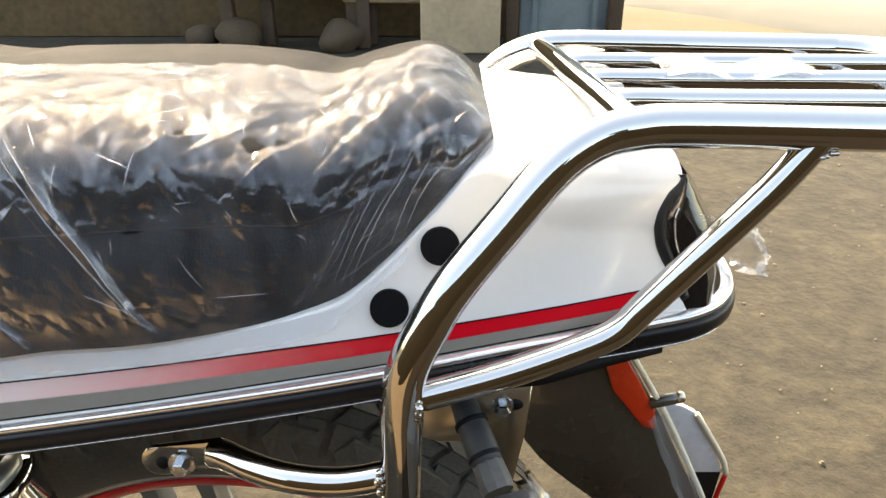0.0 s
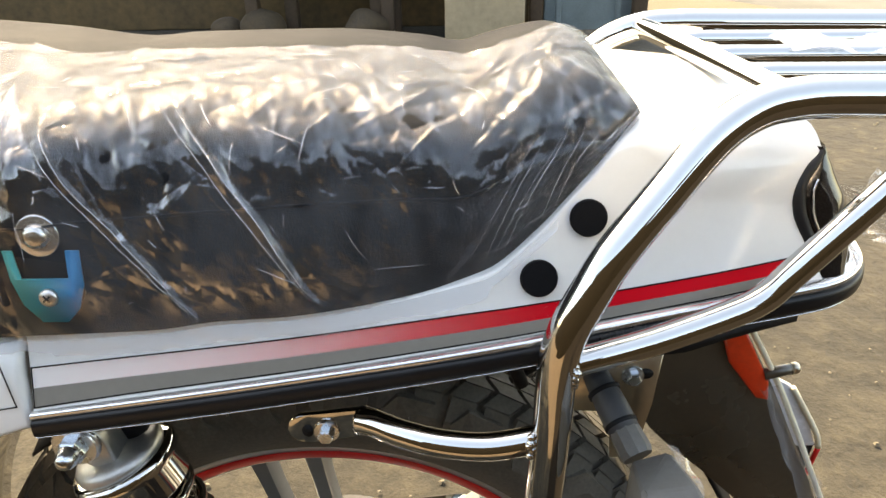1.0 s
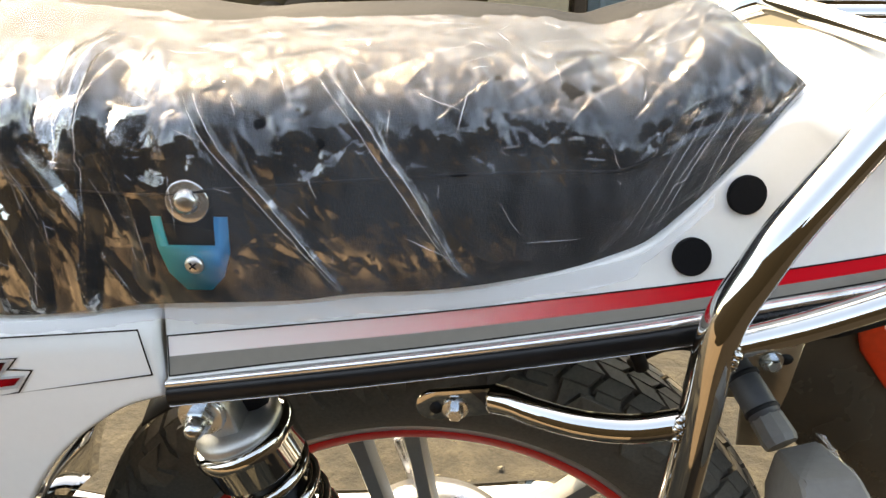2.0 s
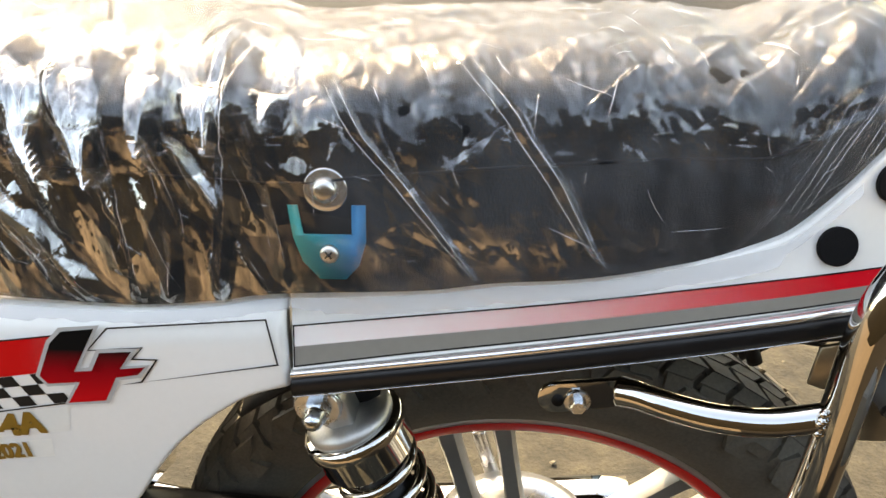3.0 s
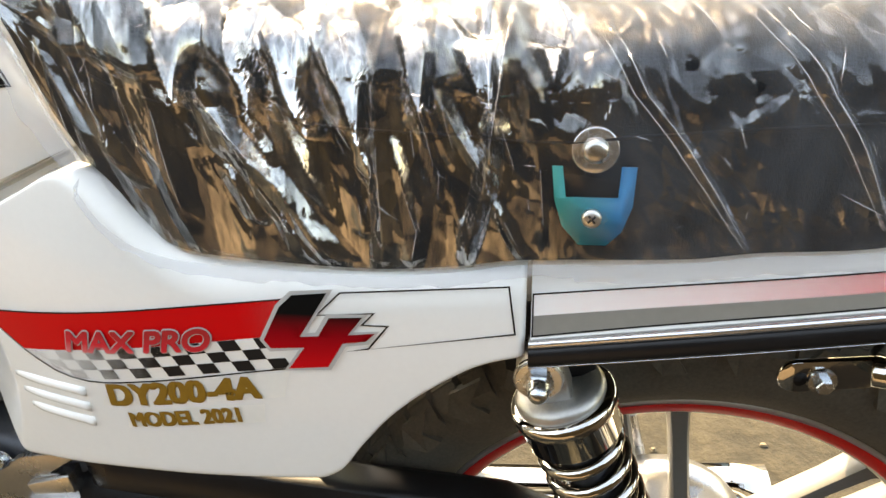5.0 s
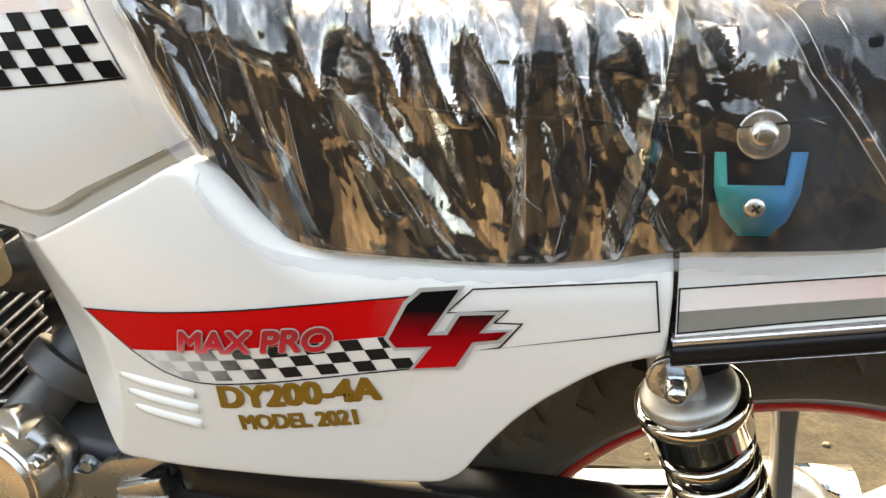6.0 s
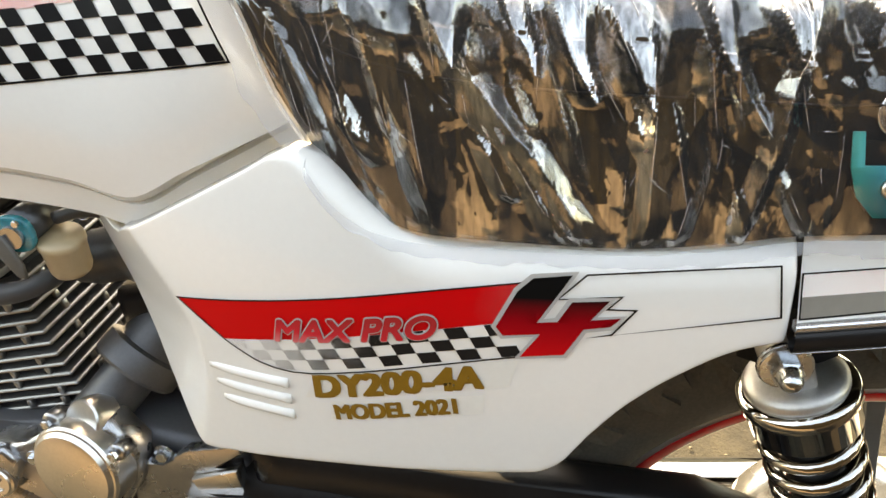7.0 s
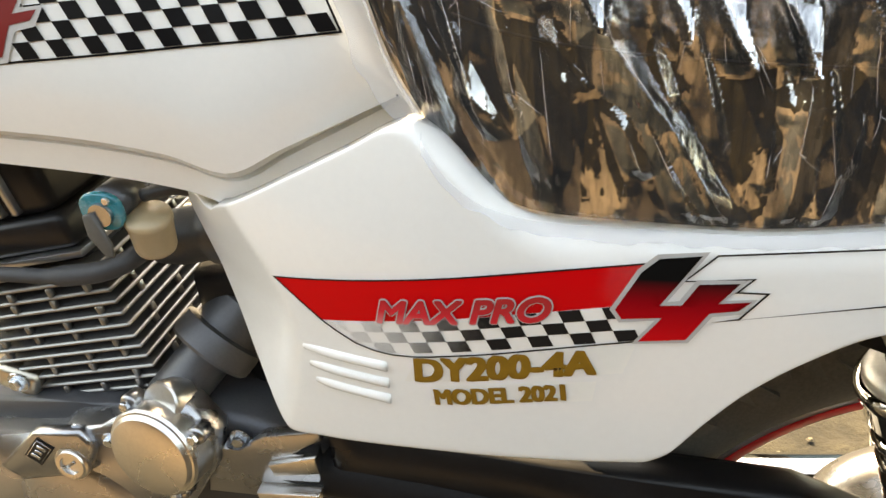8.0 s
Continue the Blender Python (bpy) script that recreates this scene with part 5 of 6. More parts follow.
# engine
engine = part("engine", prism_bm([(-1.10, 0.525), (-0.97, 0.535), (-0.88, 0.540), (-0.80, 0.525), (-0.74, 0.50), (-0.74, 0.36), (-0.85, 0.30), (-1.12, 0.32)], 0.392, 0.57, 0.012), ALU_DARK, bike, "silver single-cylinder engine")
LEAN_M = Matrix.Translation((-0.975, CY, 0.575)) @ Matrix.Rotation(radians(-11.4), 4, "Y")
# black core and dark fin flats put the shade between fins into colour
part("cylinder", box_bm((0.125, 0.125, 0.15), LEAN_M @ Matrix.Translation((0, 0, 0.022)), 0.012), BLACK_MATT, engine)
for k in range(12):
    hw, hd = 0.080 - 0.0004 * abs(k - 5), 0.083 - 0.0008 * abs(k - 5)
    b = box_bm((2 * hw, 2 * hd, 0.0036), LEAN_M @ Matrix.Translation((0.004, 0, -0.041 + 0.0113 * k)), 0.0012, segments=1)
    fin = part("cooling_fin", b, FIN_TOP, engine, smooth=False)
    fin.data.materials.append(FIN_EDGE)
    flat_dir = LEAN_M.to_3x3() @ Vector((0, 0, 1))
    for f in fin.data.polygons:
        f.material_index = 0 if abs(f.normal.dot(flat_dir)) > 0.9 else 1
for k in range(11):
    for px, py in ((-0.060, -0.078), (-0.022, -0.078), (0.020, -0.078), (0.058, -0.078), (0.078, -0.045), (0.078, 0.000), (0.078, 0.045)):
        if (k + int(1000 * px)) % 3:
            part("fin_bridge", box_bm((0.0045, 0.0060, 0.0085), LEAN_M @ Matrix.Translation((px + 0.003 * (k % 2), py, -0.0353 + 0.0113 * k)), 0.0008, segments=1), FIN_EDGE, engine)
part("cylinder_head", box_bm((0.155, 0.165, 0.030), LEAN_M @ Matrix.Translation((0.0, 0, 0.119)), 0.006), BLACK, engine, "black cylinder head")
sharp(part("head_gasket", box_bm((0.164, 0.172, 0.006), LEAN_M @ Matrix.Translation((0.0, 0, 0.100)), 0.001), ALU, engine), 25)
part("rocker_cover", box_bm((0.14, 0.15, 0.055), LEAN_M @ Matrix.Translation((0.0, 0, 0.160)), 0.010), BLACK, engine, "black rocker cover")
for k in range(7):
    part("cover_rib", box_bm((0.006, 0.150, 0.050), LEAN_M @ Matrix.Translation((-0.056 + 0.0155 * k, -0.006, 0.163)), 0.002), ALU, engine)
# starter motor, cap and side case
st_a, st_b = Vector((-0.847, 0.436, 0.575)), Vector((-0.880, 0.398, 0.540))
starter = sharp(part("starter_motor", lathe_bm([(0.0, -0.050), (0.027, -0.049), (0.0305, -0.044), (0.0305, -0.016), (0.0385, -0.014), (0.0395, -0.008), (0.0395, 0.006), (0.037, 0.009), (0.0255, 0.010), (0.0240, 0.014), (0.0240, 0.060), (0.018, 0.064)], along(st_a, st_b), 48), STARTER, engine, "grey starter motor"), 25)
case = part("side_case", prism_bm([(-1.10, 0.508), (-0.990, 0.512), (-0.965, 0.530), (-0.93, 0.534), (-0.905, 0.540), (-0.872, 0.566), (-0.842, 0.560), (-0.825, 0.530), (-0.832, 0.495), (-0.86, 0.455), (-0.90, 0.40), (-1.12, 0.38)], 0.366, 0.40, 0.010), ALU, engine, "cast aluminium side case")
part("case_bulge", lathe_bm([(0.0, 0.016), (0.045, 0.014), (0.062, 0.008), (0.070, -0.004), (0.072, -0.02)], Matrix.Translation((-0.985, 0.372, 0.430)) @ Euler((radians(84), 0, 0)).to_matrix().to_4x4(), 48), ALU, engine)
part("case_step", prism_bm([(-1.050, 0.478), (-0.996, 0.527), (-0.948, 0.532), (-0.938, 0.512), (-0.956, 0.480), (-1.03, 0.462)], 0.3585, 0.372, 0.004), ALU, engine)
sharp(part("case_boss", lathe_bm([(0.0, 0.0045), (0.0175, 0.004), (0.0190, 0.0025), (0.0200, -0.001), (0.0205, -0.02)], Matrix.Translation((-0.868, 0.374, 0.560)) @ Euler((radians(62), 0, radians(-14))).to_matrix().to_4x4(), 36), POLISHED, engine), 25)
cm = Matrix.Translation((-0.874, 0.362, 0.522)) @ Matrix.Scale(1.08, 4) @ Euler((radians(82), 0, radians(-8))).to_matrix().to_4x4()
cap = sharp(part("round_cap", lathe_bm([(0.0, 0.0165), (0.028, 0.016), (0.0345, 0.0145), (0.037, 0.011), (0.0385, 0.0105), (0.040, 0.008), (0.040, -0.012)], cm, 56), POLISHED, engine, "round satin metal cap"), 25)
for ang in (118, 28, -75):
    a = radians(ang)
    p = cm @ Vector((0.043 * math.cos(a), 0.043 * math.sin(a), -0.004))
    part("screw_boss", lathe_bm([(0.0075, -0.008), (0.0078, 0.004), (0.0065, 0.006), (0, 0.006)], cm @ Matrix.Translation((0.043 * math.cos(a), 0.043 * math.sin(a), -0.002)), 20), ALU, engine)
    bolt("case_screw", tuple(cm @ Vector((0.043 * math.cos(a), 0.043 * math.sin(a), 0.004))), 0.0048, engine, axis=tuple(cm.to_3x3() @ Vector((0, 0, 1))), washer=False, length=0.004)
for x, z, y in ((-0.955, 0.526, 0.368), (-0.925, 0.520, 0.366)):
    bolt("case_screw", (x, y, z), 0.0050, engine, washer=True, length=0.004)
sharp(part("oil_plug", lathe_bm([(0.0, 0.002), (0.009, 0.002), (0.0095, 0.0045), (0.0135, 0.0045), (0.0145, 0.003), (0.0165, 0.002), (0.017, -0.002)], Matrix.Translation((-0.966, 0.358, 0.495)) @ Euler((radians(80), 0, 0)).to_matrix().to_4x4(), 32), POLISHED, engine), 25)
part("plug_slot", box_bm((0.012, 0.0024, 0.003), Matrix.Translation((-0.966, 0.3555, 0.4955)) @ pose(0, 0, 0, 0, -35, 0), 0.0005), ALU, engine)
tag = part("data_tag", box_bm((0.032, 0.0015, 0.018), pose(-0.996, 0.3578, 0.505, 0, -48, 0), 0.0008), BLACK, engine, "small black label")
part("label_rim", tube_bm([pose(-0.996, 0.3568, 0.505, 0, -48, 0) @ Vector(q) for q in ((-0.014, 0, -0.007), (0.014, 0, -0.007), (0.014, 0, 0.007), (-0.014, 0, 0.007), (-0.014, 0, -0.007))], 0.0004, 1, 6), SILVER_TRIM, tag)
for k in range(3):
    part("label_bar", box_bm((0.004, 0.0008, 0.009 - 0.002 * (k % 2)), pose(-0.996, 0.3568, 0.505, 0, -48, 0) @ Matrix.Translation((-0.007 + 0.007 * k, 0, 0)), 0), SILVER_TRIM, tag)
cast = sharp(part("foot_bracket", prism_bm([(-0.856, 0.450), (-0.845, 0.495), (-0.834, 0.503), (-0.827, 0.511), (-0.822, 0.505), (-0.813, 0.504), (-0.802, 0.517), (-0.788, 0.526), (-0.736, 0.537), (-0.736, 0.526), (-0.788, 0.500), (-0.742, 0.512), (-0.744, 0.464), (-0.792, 0.450)], 0.379, 0.392, 0.0025), ALU, engine, "angular cast alloy bracket"), 25)
sharp(part("flange", prism_bm([(-0.786, 0.499), (-0.741, 0.514), (-0.740, 0.494), (-0.782, 0.486)], 0.372, 0.380, 0.0015), POLISHED, cast), 25)
sharp(part("flange", prism_bm([(-0.800, 0.470), (-0.742, 0.474), (-0.743, 0.462), (-0.796, 0.446)], 0.366, 0.380, 0.0015), POLISHED, cast), 25)
bolt("flange_bolt", (-0.815, 0.388, 0.513), 0.0062, cast, length=0.006)
part("front_lug", box_bm((0.040, 0.018, 0.028), pose(-1.035, 0.408, 0.545, 0, 20, 0), 0.006), STEEL, engine)
bolt("flange_bolt", (-1.030, 0.398, 0.548), 0.0068, engine, length=0.005)
part("inner_case", prism_bm([(-0.86, 0.64), (-0.72, 0.66), (-0.70, 0.52), (-0.80, 0.50), (-0.86, 0.56)], 0.445, 0.55, 0.01), BLACK_MATT, engine)

# fuel tap, sediment bowl and hose
def tap_plate(cx, cz, rx, rz, n=18):
    return [(cx + rx * math.copysign(abs(math.cos(a)) ** 0.75, math.cos(a)), cz + rz * math.copysign(abs(math.sin(a)) ** 0.75, math.sin(a))) for a in np.linspace(0, 2 * math.pi, n, endpoint=False)]


tap = part("fuel_tap", prism_bm(tap_plate(-0.866, 0.739, 0.0165, 0.0150), 0.377, 0.383, 0.0015), TEAL, bike, "teal film on the fuel tap")
part("tap_body", lathe_bm([(0.014, -0.03), (0.014, 0.0)], Matrix.Translation((-0.864, 0.383, 0.741)) @ Euler((radians(90), 0, 0)).to_matrix().to_4x4(), 24), ALU_DARK, tap)
sharp(part("tap_face", lathe_bm([(0.0, 0.003), (0.0088, 0.003), (0.0092, 0.001), (0.0092, -0.002)], Matrix.Translation((-0.865, 0.3765, 0.738)) @ Euler((radians(90), 0, 0)).to_matrix().to_4x4(), 24), ALU, tap))
bolt("tap_screw", (-0.857, 0.3768, 0.7495), 0.0030, tap, washer=False, length=0.002)
part("tap_lever", prism_bm([(-0.877, 0.739), (-0.869, 0.741), (-0.862, 0.716), (-0.863, 0.705), (-0.869, 0.706), (-0.878, 0.722)], 0.3705, 0.3745, 0.0012), FOAM, tap)
part("sediment_bowl", lathe_bm([(0.0165, 0.0), (0.0175, -0.003), (0.0175, -0.006), (0.0165, -0.008), (0.0155, -0.030), (0.0145, -0.033), (0, -0.034)], Matrix.Translation((-0.842, 0.394, 0.730)) @ pose(0, 0, 0, 10, 8, 0), 32), TAN, tap, "tan sediment bowl")
part("fuel_hose", tube_bm([(-0.845, 0.400, 0.742), (-0.822, 0.402, 0.747), (-0.805, 0.408, 0.742), (-0.792, 0.42, 0.73), (-0.785, 0.44, 0.71)], 0.0052, 6, 12), DARKGREY, tap)
part("hose_clip", tube_bm([(-0.822 + 0.0065 * math.cos(a), 0.402 + 0.0065 * math.sin(a) * 0.3, 0.747 + 0.0065 * math.sin(a)) for a in np.linspace(0, 6.0, 12)], 0.0009, 2, 6), ZINC, tap)
part("ignition_lead", tube_bm([(-1.10, 0.385, 0.672), (-0.99, 0.385, 0.676), (-0.93, 0.388, 0.675), (-0.885, 0.395, 0.681), (-0.86, 0.42, 0.692)], lambda t: 0.0062 if t < 0.5 else 0.0085, 6, 12), DARKGREY, engine, "black rubber lead")
part("carburettor", lathe_bm([(0.020, -0.03), (0.024, -0.01), (0.024, 0.02), (0.028, 0.024), (0.028, 0.05)], along((-0.85, 0.45, 0.68), (-0.76, 0.45, 0.70)), 24), ALU_DARK, engine)

# front wheel and fork stand beyond the view and carry the front
FX = -1.42
fm = Matrix.Translation((FX, CY, WZ - 0.02)) @ Euler((radians(90), 0, 0)).to_matrix().to_4x4()
front = part("front_wheel", lathe_bm([(0.252, 0.02), (0.27, 0.038), (0.305, 0.04), (0.326, 0.022), (0.33, 0), (0.326, -0.022), (0.305, -0.04), (0.27, -0.038), (0.252, -0.02), (0.235, -0.015), (0.235, 0.015)], fm, 90, closed=True), RUBBER, bike, "front wheel with black tyre")
for k in range(6):
    part("spoke", box_bm((0.20, 0.02, 0.02), fm @ Matrix.Rotation(radians(60 * k), 4, "Z") @ Matrix.Translation((0.14, 0, 0)), 0.004), SPOKE, front)
part("fork", tube_bm([(FX, CY - 0.09, 0.31), (FX + 0.11, CY - 0.09, 0.62), (FX + 0.22, CY - 0.09, 0.95)], 0.02, 4, 16), CHROME, bike)
part("fork", tube_bm([(FX, CY + 0.09, 0.31), (FX + 0.11, CY + 0.09, 0.62), (FX + 0.22, CY + 0.09, 0.95)], 0.02, 4, 16), CHROME, bike)
part("down_tube", tube_bm([(-1.20, CY, 0.92), (-1.10, CY, 0.60), (-1.05, CY, 0.36), (-0.85, CY, 0.30)], 0.018, 5, 14), BLACK_MATT, bike)
part("centre_stand", tube_bm([(-0.70, 0.39, 0.36), (-0.66, 0.36, 0.12), (-0.62, 0.33, GZ + 0.008)], 0.012, 5, 12), BLACK_MATT, bike)
part("centre_stand", tube_bm([(-0.70, 0.58, 0.36), (-0.66, 0.61, 0.12), (-0.62, 0.64, GZ + 0.008)], 0.012, 5, 12), BLACK_MATT, bike)
part("exhaust", tube_bm([(-0.95, 0.60, 0.36), (-0.60, 0.63, 0.24), (-0.35, 0.64, 0.23), (-0.05, 0.645, 0.26)], lambda t: 0.02 + 0.022 * min(1, max(0, t - 0.4) * 6), 6, 20), CHROME, bike, "chrome exhaust silencer")

# ---- clear film over the seat ----
def smooth_step(a, b, x):
    k = np.clip((x - a) / (b - a), 0, 1)
    return k * k * (3 - 2 * k)


def up_side(x, z):
    """How far up the seat's side the height z lies."""
    zb, zt = seat_low(x), seat_top(x)
    return SIDE * (z - zb) / (zt - 0.040 - zb)


# large folds in front, each a line of (x, height), then how tall, how wide to the front and to the rear
FOLDS = [
    ([(-0.612, 0.905), (-0.597, 0.860), (-0.583, 0.815)], 0.0080, 0.010, 0.026),
    ([(-0.560, 0.905), (-0.553, 0.860), (-0.545, 0.790)], 0.0070, 0.022, 0.012),
    ([(-0.536, 0.912), (-0.519, 0.866), (-0.486, 0.822), (-0.457, 0.772)], 0.0095, 0.026, 0.011),
    ([(-0.505, 0.836), (-0.490, 0.805), (-0.472, 0.770)], 0.0060, 0.012, 0.008),
    ([(-0.482, 0.915), (-0.472, 0.885), (-0.459, 0.852)], 0.0085, 0.018, 0.008),
    ([(-0.456, 0.910), (-0.446, 0.880), (-0.430, 0.848)], 0.0090, 0.017, 0.007),
    ([(-0.424, 0.900), (-0.428, 0.850), (-0.429, 0.772)], 0.0075, 0.009, 0.016),
    ([(-0.391, 0.908), (-0.380, 0.890), (-0.368, 0.868)], 0.0080, 0.017, 0.008),
    ([(-0.357, 0.910), (-0.365, 0.865), (-0.372, 0.820), (-0.381, 0.776)], 0.0090, 0.009, 0.010),
    ([(-0.398, 0.876), (-0.386, 0.852), (-0.371, 0.830)], 0.0050, 0.010, 0.006),
    ([(-0.404, 0.830), (-0.408, 0.800), (-0.414, 0.770)], 0.0060, 0.010, 0.010),
    ([(-0.366, 0.815), (-0.356, 0.795), (-0.345, 0.775)], 0.0050, 0.008, 0.008),
    ([(-0.350, 0.880), (-0.342, 0.840), (-0.338, 0.790)], 0.0055, 0.012, 0.008),
]
# long flat tucks on the tight rear side: line, width, height
TUCKS = [
    ([(-0.312, 0.900), (-0.292, 0.871), (-0.273, 0.849), (-0.251, 0.819), (-0.230, 0.788)], 0.0080, 0.0030),
    ([(-0.240, 0.908), (-0.213, 0.882), (-0.190, 0.850), (-0.161, 0.798)], 0.0095, 0.0036),
    ([(-0.043, 0.872), (-0.064, 0.832), (-0.088, 0.803)], 0.0085, 0.0018),
    ([(-0.285, 0.880), (-0.272, 0.850), (-0.262, 0.835)], 0.0040, 0.0016),
]


# loose flaps that hang over the shoulder: tip, half width at the top, lean
FLAPS = [(-0.523, 0.872, 0.022, 0.30), (-0.486, 0.868, 0.012, 0.35), (-0.459, 0.855, 0.019, 0.35), (-0.430, 0.851, 0.018, 0.35), (-0.398, 0.868, 0.013, 0.30), (-0.368, 0.868, 0.017, 0.30), (-0.336, 0.876, 0.014, 0.20)]


def waves(X, D, f, seed):
    """A slow smooth wander between -1 and 1."""
    r = random.Random(seed)
    out = 0 * X
    for k in range(4):
        g = f * r.uniform(0.5, 1.5)
        a = r.uniform(0, 6.28)
        out = out + np.sin(g * (X * math.cos(a) + D * math.sin(a)) + r.uniform(0, 6.28))
    return out / 2.6


def facets(X, D, across, length, lean, seed, wild=0.45):
    """Flat facets that meet in straight creases: a loose net of long triangles with random heights, and a random shade for each facet."""
    r = random.Random(seed)
    c, k = math.cos(lean), math.sin(lean)
    U, V = (X * c + D * k) / across, (D * c - X * k) / length
    u0, u1, v0, v1 = U.min() - 1.5, U.max() + 1.5, V.min() - 1.5, V.max() + 1.5
    net = [Vector((u + r.uniform(-wild, wild), v + r.uniform(-wild, wild) + 0.5 * (i % 2))) for i, u in enumerate(np.arange(u0, u1, 1)) for v in np.arange(v0, v1, 1)]
    pts, _, tris, _, _, _ = geometry.delaunay_2d_cdt(net, [], [], 0, 1e-6)
    tall = [r.uniform(-1, 1) for p in pts]
    out, shade = 0 * X, 0 * X
    xs, ds = X[:, 0], D[0]
    for tri in tris:
        P = [pts[i] for i in tri]
        qx = [p.x * across * c - p.y * length * k for p in P]
        qd = [p.x * across * k + p.y * length * c for p in P]
        i0, i1 = np.searchsorted(xs, min(qx)), np.searchsorted(xs, max(qx))
        j0, j1 = np.searchsorted(ds, min(qd)), np.searchsorted(ds, max(qd))
        glow = r.random()
        if i0 == i1 or j0 == j1:
            continue
        gx, gd = X[i0:i1, j0:j1], D[i0:i1, j0:j1]
        area = (qx[1] - qx[0]) * (qd[2] - qd[0]) - (qx[2] - qx[0]) * (qd[1] - qd[0])
        if abs(area) < 1e-12:
            continue
        b1 = ((gx - qx[0]) * (qd[2] - qd[0]) - (qx[2] - qx[0]) * (gd - qd[0])) / area
        b2 = ((qx[1] - qx[0]) * (gd - qd[0]) - (gx - qx[0]) * (qd[1] - qd[0])) / area
        hit = (b1 >= 0) & (b2 >= 0) & (b1 + b2 <= 1)
        out[i0:i1, j0:j1][hit] = (tall[tri[0]] + (tall[tri[1]] - tall[tri[0]]) * b1 + (tall[tri[2]] - tall[tri[0]]) * b2)[hit]
        shade[i0:i1, j0:j1][hit] = glow
    return out, shade


SMALL = random.Random(21)
fine_folds = []
at_x = -0.67
while at_x < -0.30:
    lean = SMALL.uniform(-0.05, 0.55)
    z0 = SMALL.uniform(0.78, 0.88)
    z1 = z0 + SMALL.uniform(0.03, 0.09)
    fine_folds.append(([(at_x + lean * (z0 - 0.82) * -1, z0), (at_x - lean * (z1 - 0.82) + SMALL.uniform(-0.004, 0.004), z1)], SMALL.uniform(0.003, 0.006), SMALL.uniform(0.006, 0.014), SMALL.uniform(0.005, 0.012)))
    at_x += SMALL.uniform(0.008, 0.018)


def on_film(line):
    return [(x, up_side(x, z)) for x, z in line]


def ridge(X, D, line, tall, ahead, behind):
    P = sorted(on_film(line), key=lambda p: p[1])
    ds, xs = [p[1] for p in P], [p[0] for p in P]
    q = (D - ds[0]) / (ds[-1] - ds[0])
    ends = smooth_step(-0.12, 0.15, q) * smooth_step(1.25, 0.75, q)
    u = X - np.interp(D, ds, xs) - 0.0015 * waves(X, D, 60, int(1000 * tall) + len(P))
    return tall * ends * np.clip(np.where(u < 0, 1 + u / ahead, 1 - u / behind), 0, 1)


def tuck(X, D, line, wide):
    """1 on the tuck's flat strip, falling to 0 at its edges, and where across it lies."""
    P = sorted(on_film(line), key=lambda p: p[1])
    ds, xs = [p[1] for p in P], [p[0] for p in P]
    q = (D - ds[0]) / (ds[-1] - ds[0])
    u = (X - np.interp(D, ds, xs)) / (wide * (0.35 + 0.65 * smooth_step(0.0, 0.5, q)))
    return smooth_step(-0.05, 0.1, q) * smooth_step(1.05, 0.9, q) * smooth_step(-0.62, -0.42, u) * smooth_step(0.72, 0.52, u), u


def flap(X, D, x, z, wide, lean):
    """A triangle that stands off more and more down to its tip."""
    d0 = up_side(x, z)
    q = (D - d0) / (0.150 - d0)
    u = np.abs(X - x + lean * (D - d0) + 0.002 * waves(X, D, 120, int(-1000 * x))) / (wide * np.clip(q, 0, 1) + 0.0025)
    fall = np.where(q > 0, np.clip(1 - q, 0, 1), np.clip(1 + (D - d0) / 0.005, 0, 1))
    return 0.0300 * fall * np.clip(1.8 * (1 - u), 0, 1)


def on_flap(X, D):
    """1 where a flap of film hangs from the shoulder."""
    m = 0 * X
    for f in FLAPS:
        m = np.maximum(m, np.clip(flap(X, D, *f) / 0.005, 0, 1))
    return m


def mount_near(X, D):
    return np.exp(-((X + 0.314) / 0.030) ** 2 - ((D - 0.055) / 0.055) ** 2)


def in_front(X):
    return smooth_step(-0.285, -0.325, X)


def relief(X, D):
    """How far the film stands off the seat."""
    ahead = in_front(X)
    h = 0 * X
    for line, tall, a, b in FOLDS + fine_folds:
        h = np.maximum(h, ridge(X, D, line, tall, a, b))
    for f in FLAPS:
        h = np.maximum(h, flap(X, D, *f))
    h = h + 0.0055 * np.exp(-((D - 0.120 - 0.022 * waves(X, D, 130, 5)) / 0.024) ** 2) * (0.65 + 0.5 * waves(X, D, 90, 6))
    h = (h + 0.0033 * (1 - 0.75 * on_flap(X, D)) * LONG[0]) * ahead
    for line, wide, tall in TUCKS:
        on, u = tuck(X, D, line, wide)
        h = np.maximum(h, tall * on * np.clip(np.where(u < 0.3, 0.25 + (u + 0.5) * 0.9, (0.62 - u) / 0.32), 0, 1))
    high = smooth_step(0.098, 0.125, D + 0.012 * waves(X, D, 60, 8)) * (1 - 0.45 * smooth_step(0.18, 0.22, D))
    rear = 0.14 + 0.86 * high
    h = h + (1 - 0.8 * ahead) * rear * 0.0034 * BROAD[0] + (0.48 + 0.52 * rear) * (0.0012 * (1 - 0.62 * ahead) * SHARDS[0] + 0.00040 * (1 - 0.35 * ahead) * CRINKLE[0])
    fan = smooth_step(-0.085, -0.05, X)
    h = h + 0.0010 * fan * np.clip(np.sin(110 * (X - 0.25 * D) + 5 * waves(X, D, 45, 2)), 0, 1) ** 4
    return h * np.clip(0.15 + D / 0.012, 0, 1)


def stand_off(X, D, h):
    g = mount_near(X, D)
    return (h + 0.0028) * (1 - 0.75 * g) + 0.0085 * g


